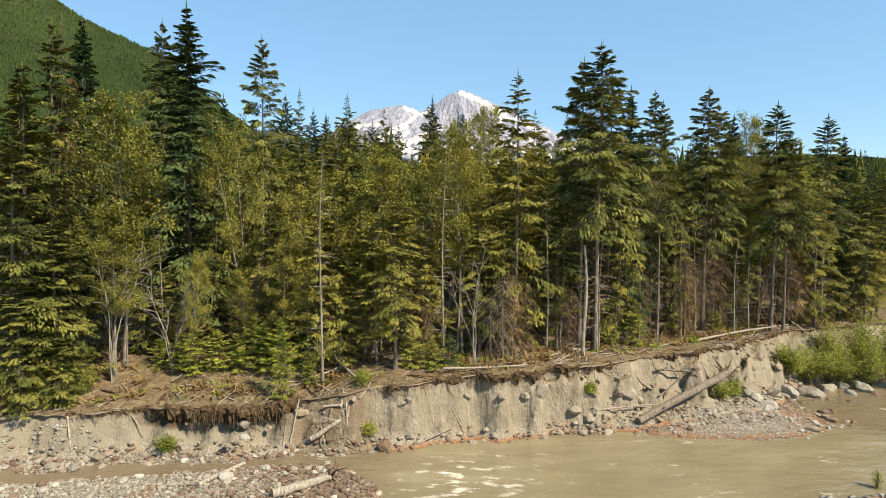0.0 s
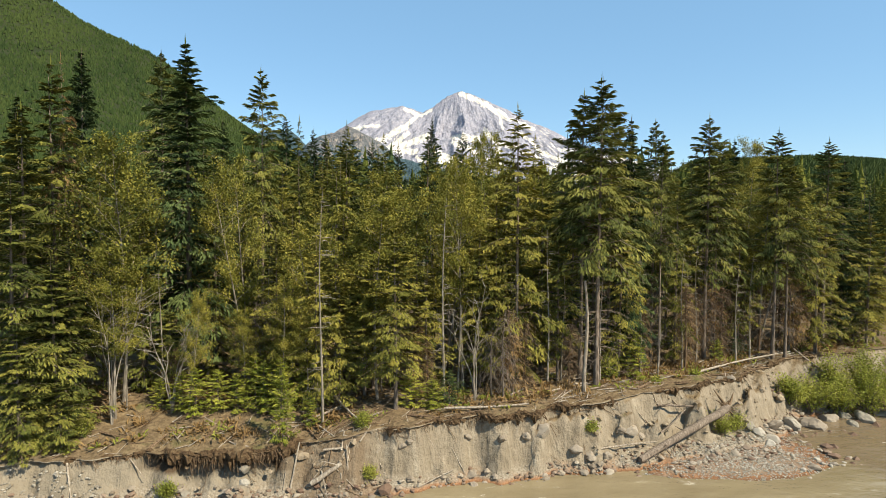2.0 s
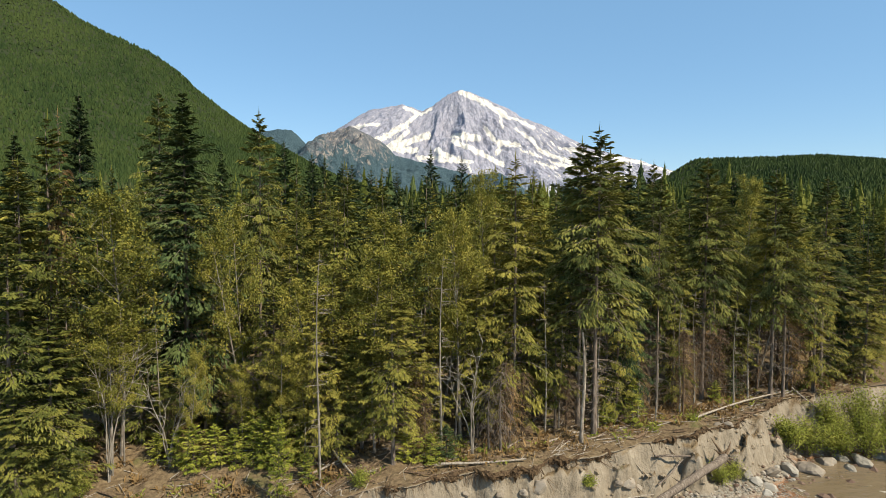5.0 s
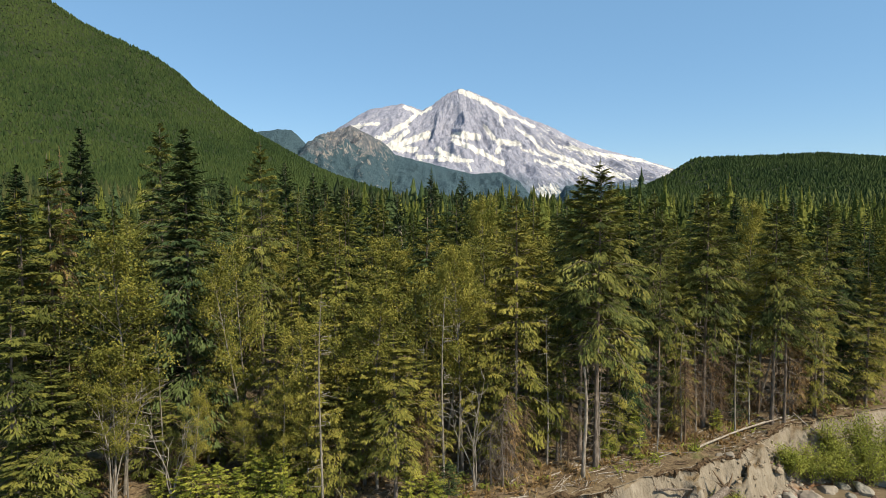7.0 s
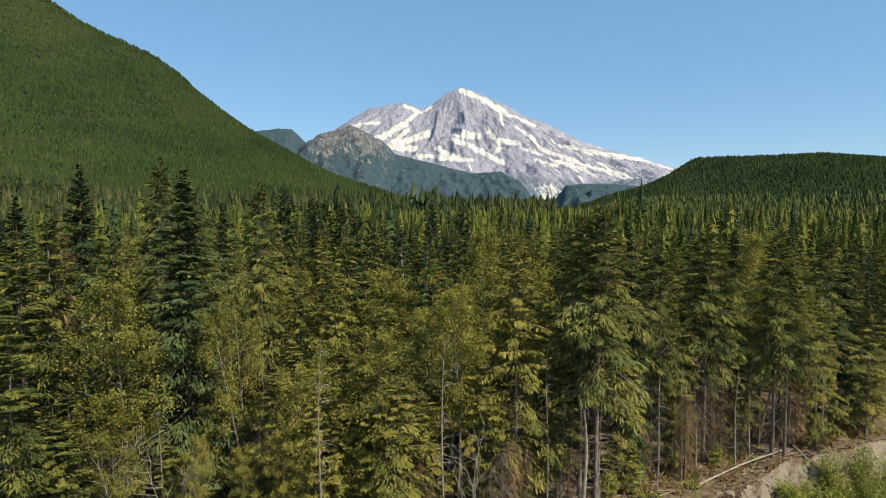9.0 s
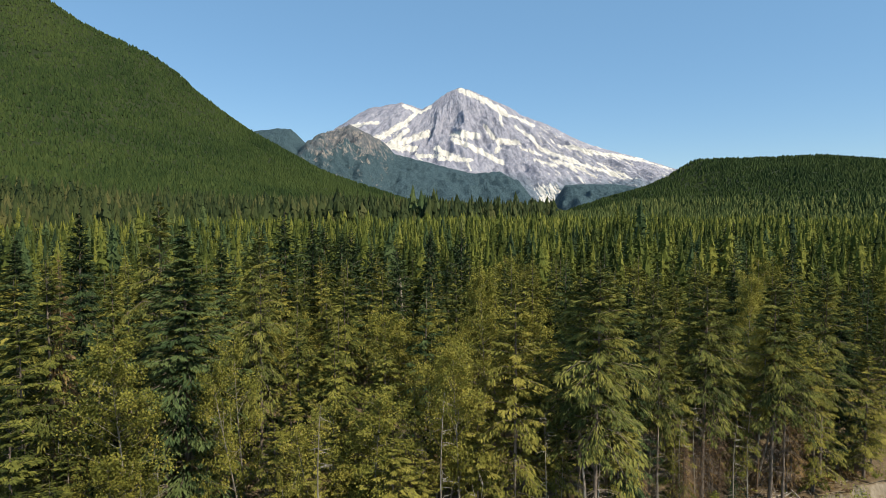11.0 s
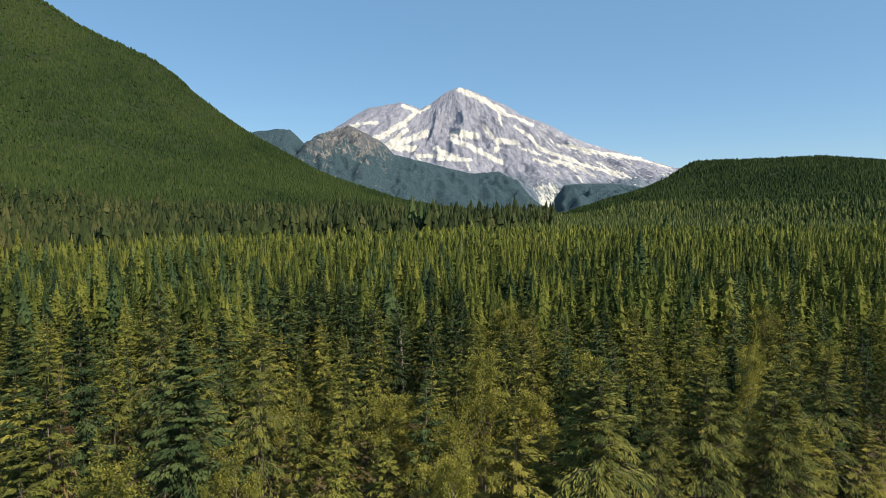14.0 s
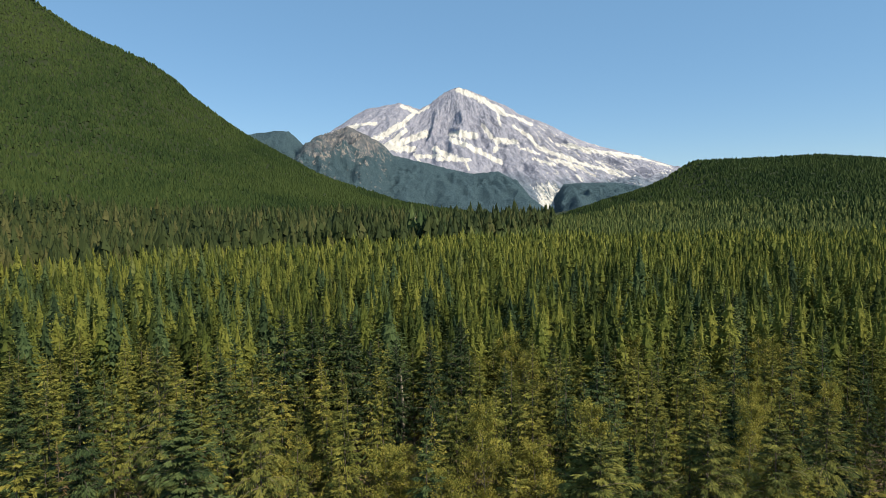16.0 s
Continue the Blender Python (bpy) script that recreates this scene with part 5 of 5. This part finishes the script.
def build_logs():
    log("barkless grey log slanting down the cut bank", (13.5, 39.6, 0.55), (21.9, 44.6, 2.6), 0.24, 0.30, BARK_FIR, 1, 7, True)
    log("pale driftwood pole on the silt slope", (10.9, 39.9, 1.3), (15.3, 41.4, 1.25), 0.06, 0.04, BARK_DEAD, 2, 3)
    log("weathered pole lying across the bank", (16.0, 43.2, 3.3), (19.8, 44.0, 2.9), 0.10, 0.05, BARK_FIR, 3, 4)
    log("pale broken log at the foot of the bank", (-7.9, 35.5, 0.7), (-6.1, 36.0, 1.8), 0.17, 0.13, BARK_DEAD, 4, 2)
    log("thin bare trunk leaning over the bank", (-8.5, 42.3, 5.0), (-4.4, 37.2, 3.2), 0.10, 0.06, BARK_DEAD, 5, 4)
    log("upright pale stick on the slope", (-5.9, 36.4, 2.6), (-5.7, 35.9, 0.9), 0.04, 0.05, BARK_DEAD, 6, 0)
    log("pale leaning stake above the shore stones", (-9.2, 35.6, 0.4), (-8.8, 36.4, 3.0), 0.07, 0.04, BARK_DEAD, 7, 1)
    log("small grey log on the gravel bar", (-12.5, 30.0, 0.35), (-11.1, 33.0, 0.25), 0.14, 0.11, BARK_DEAD, 8, 3)
    log("thick bleached driftwood log on the gravel bar", (-8.4, 29.0, 0.42), (-5.8, 30.9, 0.50), 0.26, 0.20, BARK_DEAD, 9, 4, True)
    log("thin fallen trunk along the turf edge", (0.2, 39.6, 4.1), (6.0, 40.0, 4.3), 0.09, 0.06, BARK_DEAD, 10, 3)
    log("long fallen pole on the bank top", (21.2, 48.3, 4.5), (33.4, 56.2, 4.5), 0.10, 0.06, BARK_DEAD, 11, 5)
    log("driftwood branch against the silt", (-1.4, 36.3, 0.2), (0.8, 37.4, 0.85), 0.05, 0.03, BARK_DEAD, 12, 2)
    log("bare branch propped on the log", (15.8, 41.9, 1.7), (18.6, 44.1, 2.9), 0.06, 0.03, BARK_FIR, 13, 3)
    log("bare branch under the log", (14.9, 40.9, 0.6), (19.0, 43.2, 1.9), 0.07, 0.04, BARK_DEAD, 14, 3)
    log("fallen pole sliding over the bank edge", (33.7, 56.2, 4.5), (35.1, 53.6, 2.9), 0.08, 0.06, BARK_DEAD, 15, 2)
    log("grey fallen trunk across the slumped gully", (-9.2, 38.9, 3.4), (-6.6, 40.6, 4.1), 0.09, 0.06, BARK_DEAD, 17, 4)
    log("thin bleached pole sliding down the gully", (-8.1, 38.5, 3.3), (-6.4, 36.7, 3.0), 0.06, 0.03, BARK_DEAD, 18, 3)
    log("bare pole leaning in the slumped gully", (-9.4, 41.5, 4.1), (-7.9, 40.0, 3.6), 0.07, 0.05, BARK_DEAD, 19, 2)
    log("brown broken branch on the slumped earth", (-9.2, 38.8, 3.4), (-7.7, 37.0, 2.8), 0.07, 0.04, BARK_ROOT, 20, 5)
    log("pale forked stick at the bank's broken edge", (-5.1, 36.7, 2.9), (-4.5, 37.5, 3.7), 0.06, 0.04, BARK_DEAD, 21, 3)
    log("short bleached log lying on the slope", (-7.3, 36.4, 2.5), (-6.1, 36.5, 2.6), 0.08, 0.07, BARK_DEAD, 22, 1)
    log("short upright stake among the shore stones", (-9.6, 35.5, 0.4), (-9.5, 35.7, 1.4), 0.05, 0.03, BARK_DEAD, 23, 0)
    log("bent root hanging over the undercut", (-12.2, 36.0, 2.7), (-10.6, 35.8, 1.6), 0.04, 0.02, BARK_ROOT, 24, 3)
    log("bare stick at the foot of the slope", (16.0, 40.7, 0.25), (17.9, 43.3, 1.3), 0.06, 0.03, BARK_FIR, 16, 2)


def build_litter():
    """Sticks and slash on the bank top and its slopes."""
    rng = np.random.default_rng(44)
    for name, label, mat, n, lo, hi in (("fallen_sticks", "bleached sticks strewn over the bank top", BARK_DEAD, 420, -0.2, 7.0), ("fallen_sticks", "brown slash and twigs on the forest floor", BARK_ROOT, 520, -0.3, 9.0)):
        s = Soup()
        for i in range(n):
            x = rng.uniform(-26, 42) if rng.random() < 0.6 else rng.choice([-7.0, 9.0, 14.0, 28.0]) + rng.normal(0, 2.5)
            v = lo + (hi - lo) * rng.random() ** 1.5
            if -9 < x < -4 and rng.random() < 0.5:
                v = rng.uniform(-1.6, 1.0)
            y = float(edge_y(np.array([x]))[0]) + v
            a, l = rng.normal(0.3, 0.7), rng.gamma(2.5, 0.5)
            t = np.linspace(0, 1, 3)
            px, py = x + math.cos(a) * l * t, y + math.sin(a) * l * t
            pz = land_z(px, py)
            pz = pz[0] + (pz[-1] - pz[0]) * t + 0.06 + rng.random() * 0.25 * t
            r = rng.gamma(2, 0.012) + 0.012
            s.tube(np.stack([px, py, pz], 1), r * np.array([1, 0.8, 0.4]), 4, False)
        tagged(new(name, s.mesh(name, mat)), label, "sticks", kind="stuff")


def build_undergrowth():
    """Low ferns, grass and seedlings on the bank top and the wood's floor."""
    rng = np.random.default_rng(52)
    for name, label, mat, n, count, size in (("undergrowth", "low green herbs and seedlings on the bank top", LEAF_SHRUB, 420, 16, 0.30), ("undergrowth", "dry brown brush and bracken at the wood's edge", LITTER_BROWN, 1100, 14, 0.36)):
        x = rng.uniform(-30, 46, n)
        v = rng.gamma(2.0, 2.2, n) + 0.3
        y = edge_y(x) + v
        keep = fbm(x, y, 0.9, 3, 33.0 if mat is LEAF_SHRUB else 35.0) > -0.05
        x, y = x[keep], y[keep]
        z = land_z(x, y)
        P = np.repeat(np.stack([x, y, z], 1), count, 0)
        P[:, :2] += rng.normal(0, 0.22, (len(P), 2))
        d = rng.normal(0, 0.8, (len(P), 3))
        d[:, 2] = np.abs(d[:, 2]) + 0.5
        d /= np.linalg.norm(d, axis=1)[:, None]
        vv, ff = kites(P, d, size * rng.gamma(3, 0.4, len(P)), np.full(len(P), 0.07), 0.25, rng)
        tagged(new(name, mesh_of(name, vv, ff, mat)), label, "undergrowth", kind="stuff")


def shrub(label, x, y, z, h, w, seed, leaves=None, leaf=0.20):
    """A many-stemmed bush."""
    rng = np.random.default_rng(seed)
    root = thing("shrub", label, "shrub", "", pose(x, y, z))
    t, P = Soup(), []
    for i in range(int(10 + 9 * w)):
        a, sp = rng.uniform(0, 6.283), rng.uniform(0.1, 1.0) * w
        tip = np.array([math.cos(a) * sp, math.sin(a) * sp, h * rng.uniform(0.6, 1.1) * (1 - 0.35 * sp / w)])
        mid = tip * np.array([0.45, 0.45, 0.6]) + rng.normal(0, 0.06, 3)
        t.tube([(0, 0, -0.2), mid, tip], [0.035, 0.022, 0.006], 4, False)
        for q in np.linspace(0.35, 1.0, 7):
            c = mid + (tip - mid) * (q * 2 - 1) if q > 0.5 else mid * q * 2
            P.append(c + rng.normal(0, 0.14 + 0.10 * w, (15, 3)))
    P = np.concatenate(P)
    P = P[P[:, 2] > 0.05]
    n = len(P)
    d = rng.normal(0, 1, (n, 3))
    d /= np.linalg.norm(d, axis=1)[:, None]
    v, f = kites(P, d, leaf * rng.uniform(0.6, 1.3, n), leaf * 0.3 * rng.uniform(0.7, 1.3, n), 0.1, rng)
    tagged(piece("stem_wood", t.mesh("stem_wood", BARK_FIR), root), kind="stuff")
    piece("crown", mesh_of("crown", v, f, leaves or LEAF_SHRUB), root)
    return root


def build_shrubs():
    rng = random.Random(3)
    for k, (x, y, h, w) in enumerate(((30.2, 50.6, 2.6, 1.5), (32.4, 51.2, 3.6, 1.9), (34.8, 51.0, 3.8, 1.9), (37.2, 51.0, 4.8, 2.2), (39.6, 51.4, 5.8, 2.4), (42.2, 51.8, 6.6, 2.6), (35.4, 53.4, 4.6, 1.9), (38.6, 53.8, 5.6, 2.2), (41.0, 49.6, 4.4, 2.0), (43.5, 49.4, 5.0, 2.2))):
        z = max(0.0, float(land_z(np.array([x]), np.array([y]))[0]))
        shrub("leafy green willow bush above the shore boulders", x, y, z, h, w, 60 + k)
    for k, (x, y, h, w, lab) in enumerate(((21.2, 44.3, 1.5, 1.0, "grassy green bush beside the fallen log"), (22.8, 44.8, 1.2, 0.9, "grassy green bush beside the fallen log"), (-16.2, 34.4, 0.9, 0.5, "small green bush on the silt slope"), (-4.4, 36.4, 0.7, 0.35, "small green bush on the silt slope"), (-5.0, 37.6, 1.0, 0.5, "small green bush below the turf edge"), (-24.8, 35.6, 1.2, 0.9, "green bush under the overhanging boughs"), (-22.6, 37.0, 1.1, 0.8, "yellow-green bush on the bank top"), (10.4, 40.3, 0.6, 0.4, "small green bush among the bank stones"), (23.5, 31.0, 1.5, 0.06, "thin green stalk on the near shore"))):
        shrub(lab, x, y, float(land_z(np.array([x]), np.array([y]))[0]), h, w, 80 + k, leaf=0.11 if w > 0.2 else 0.06)


def build_young():
    """Young conifers on the bank top, one sliding down with the slope."""
    rng = random.Random(17)
    young = [conifer("young_conifer", "bright green young conifer on the bank top", "young tree", 300 + k, NEEDLE_YOUNG, H=4.0, base=0.04, R=1.15, whorls=14, per=6, tufts=44, tuft=0.17, r=0.05, twigs=0, droop=0.3, rise=0.4) for k in range(2)]
    dark = conifer("young_spruce", "small dark green young spruce under the trees", "young tree", 305, NEEDLE_DARK, H=4.0, base=0.03, R=1.2, whorls=14, per=6, tufts=40, tuft=0.17, r=0.05, twigs=0, droop=0.15)
    used = set()
    for k, (x, y, h, w) in enumerate(((-16.6, 39.6, 3.0, 1.6), (-15.2, 39.8, 2.7, 1.6), (-17.8, 40.2, 2.6, 1.5), (-13.9, 40.0, 2.6, 1.4), (-12.0, 39.9, 3.4, 1.4), (-10.8, 39.4, 3.9, 1.3), (-11.4, 40.8, 3.4, 1.5), (-9.6, 40.6, 2.7, 1.4), (-12.9, 40.8, 3.6, 1.4), (-2.2, 40.6, 2.4, 1.6), (-0.6, 40.4, 2.0, 1.6), (14.2, 48.4, 4.2, 1.2), (15.7, 47.6, 3.6, 1.3), (13.2, 46.8, 2.2, 1.2), (-9.9, 36.6, 4.6, 0.9), (-8.6, 38.6, 2.0, 1.1), (-19.5, 40.6, 2.0, 1.2), (24.6, 52.4, 2.0, 1.3), (36.0, 61.0, 2.4, 1.3), (-23.6, 38.4, 2.4, 1.3))):
        put(young[k % 2], used, x, y, h * 1.1, w * 0.78, 4.0, rng)
    for x, y, h, w in ((0.6, 41.0, 2.5, 1.1), (-1.6, 45.0, 2.2, 1.1), (6.6, 47.4, 3.0, 1.1), (27.5, 55.0, 2.6, 1.1), (-26.0, 40.0, 4.0, 1.2)):
        put(dark, used, x, y, h, w, 4.0, rng)


def pole_tree(name, label, H, r, seed, bark_mat, twigs, broken=False, twig_len=0.8, curl=-0.1):
    """A bare or dead stem with short twigs."""
    root = thing(name, label, "dead tree")
    rng = np.random.default_rng(seed)
    t = np.linspace(0, 1, 10)
    pts = np.stack([0.25 * np.sin(t * 4 + seed) * t, 0.25 * np.sin(t * 3 + 2 * seed) * t, H * t - 0.3 * (t == 0)], 1)
    s, b = Soup(), Soup()
    s.tube(pts, r * (1 - (0.45 if broken else 0.85) * t), 7)
    dead_twigs(b, seed, H * 0.15, H * 0.97, twigs, twig_len, curl)
    piece("trunk", s.mesh("trunk", bark_mat, True), root)
    tagged(piece("dead_wood", b.mesh("dead_wood", bark_mat), root), kind="stuff")
    return root


def bare_alder(label, x, y, H, seed):
    """A leafless clump of pale crooked stems that fork upwards."""
    rng = np.random.default_rng(seed)
    root = thing("bare_alder", label, "dead tree", "", pose(x, y, float(land_z(np.array([x]), np.array([y]))[0]) - 0.1))
    b = Soup()
    for k in range(5):
        a, q = rng.uniform(0, 6.283), np.linspace(0, 1, 9)
        out = rng.uniform(0.05, 0.22) * H
        pts = np.stack([math.cos(a) * out * q ** 1.3 + 0.35 * np.sin(q * 7 + k) * q, math.sin(a) * out * q ** 1.3 + 0.18 * np.sin(q * 5 + 2 * k) * q, H * rng.uniform(0.65, 1.0) * q - 0.2 * (q == 0)], 1)
        s = Soup()
        s.tube(pts, 0.06 * (1 - 0.75 * q), 6)
        piece("stem", s.mesh("stem", BARK_PALE, True), root)
        for i in range(9):
            p = pts[rng.integers(4, 9)]
            d = np.array([math.cos(a) + rng.normal(0, 0.8), math.sin(a) + rng.normal(0, 0.8), rng.uniform(0.5, 1.4)]) * rng.uniform(0.5, 1.2)
            b.tube([p, p + d * 0.5 + rng.normal(0, 0.1, 3), p + d], [0.026, 0.016, 0.005], 4, False)
    tagged(piece("dead_wood", b.mesh("dead_wood", BARK_PALE), root), kind="stuff")


def build_poles():
    rng = random.Random(23)
    snag = pole_tree("dead_snag", "broken pale dead trunk standing in the wood's edge", 8.0, 0.17, 3, BARK_DEAD, 14, True)
    pole = pole_tree("bare_pole_tree", "thin pale bare trunk at the wood's edge", 13.0, 0.085, 5, BARK_PALE, 30)
    bare_alder("leafless clump of crooked pale stems at the wood's edge", -21.6, 38.4, 8.5, 61)
    bare_alder("leafless pale forked stems before the dark trees", -18.4, 40.0, 7.5, 62)
    bare_alder("bare forked stems leaning out of the stand", 2.4, 41.4, 9.0, 63)
    skirt = pole_tree("dead_conifer", "dead conifer with a skirt of grey hanging branches", 9.0, 0.12, 9, BARK_FIR, 85, False, 1.3, -0.9)
    brown = pole_tree("dead_conifer", "dead conifer with a tangle of brown branches", 10.0, 0.11, 7, BARK_ROOT, 170, False, 1.3, -0.8)
    used = set()
    for x, y, h, w in ((4.4, 41.6, 6.5, 1.0), (3.6, 42.0, 5.0, 1.0), (-13.2, 41.6, 7.0, 0.7)):
        put(skirt, used, x, y, h, w, 9.0, rng)
    for x, y, h, w in ((-18.1, 45.6, 7.6, 1.0), (10.6, 43.6, 8.4, 0.9), (-18.6, 46.6, 5.0, 0.7), (-6.0, 88.7, 18.0, 1.0), (-200.0, 489.0, 34.0, 2.2), (-62.0, 590.0, 34.0, 2.4), (-26.0, 622.0, 32.0, 2.2), (12.0, 655.0, 34.0, 2.4), (-178.0, 500.0, 30.0, 2.2), (-330.0, 440.0, 30.0, 2.0), (1.6, 44.5, 9.0, 0.8)):
        put(snag, used, x, y, h, w, 8.0, rng)
    for x, y, h, w in ((-7.8, 38.6, 15.5, 1.0), (-19.6, 41.2, 9.5, 1.0), (-19.9, 46.6, 11.0, 1.1), (0.2, 42.0, 14.5, 1.1), (8.1, 44.8, 12.0, 1.1), (17.7, 47.9, 6.0, 1.1), (-22.2, 39.7, 8.0, 1.0), (-21.4, 39.9, 9.0, 0.9), (26.1, 52.0, 9.0, 1.3), (35.0, 58.4, 9.5, 1.4), (5.5, 43.8, 9.0, 0.9), (-1.2, 43.4, 10.0, 1.0), (12.6, 46.5, 9.0, 1.2), (16.6, 49.0, 10.0, 1.2), (20.5, 50.0, 10.0, 1.2), (28.8, 54.8, 10.0, 1.3), (-4.4, 43.0, 9.0, 1.0), (9.4, 46.0, 10.0, 1.1), (22.4, 51.6, 10.5, 1.2), (-12.6, 43.5, 11.0, 1.0)):
        put(pole, used, x, y, h, w, 13.0, rng)
    for x, y, h, w in ((4.8, 42.6, 6.5, 1.0), (6.2, 43.4, 5.5, 1.1), (20.6, 49.6, 7.5, 1.0), (25.2, 53.0, 7.0, 1.1), (28.6, 56.6, 8.0, 1.1), (33.6, 58.4, 9.0, 1.2), (36.6, 60.4, 8.0, 1.3), (39.8, 62.0, 7.0, 1.3), (23.0, 52.8, 7.0, 1.0), (-18.8, 41.6, 4.0, 1.0), (-1.0, 41.8, 4.5, 0.9), (9.8, 45.0, 5.0, 1.0), (17.0, 49.8, 6.0, 1.0), (31.0, 57.4, 8.0, 1.1)):
        put(brown, used, x, y, h, w, 10.0, rng)


build_boulders()
build_cobbles()
build_turf()
build_logs()
build_litter()
build_undergrowth()
build_shrubs()
build_young()
build_poles()
build_stones()
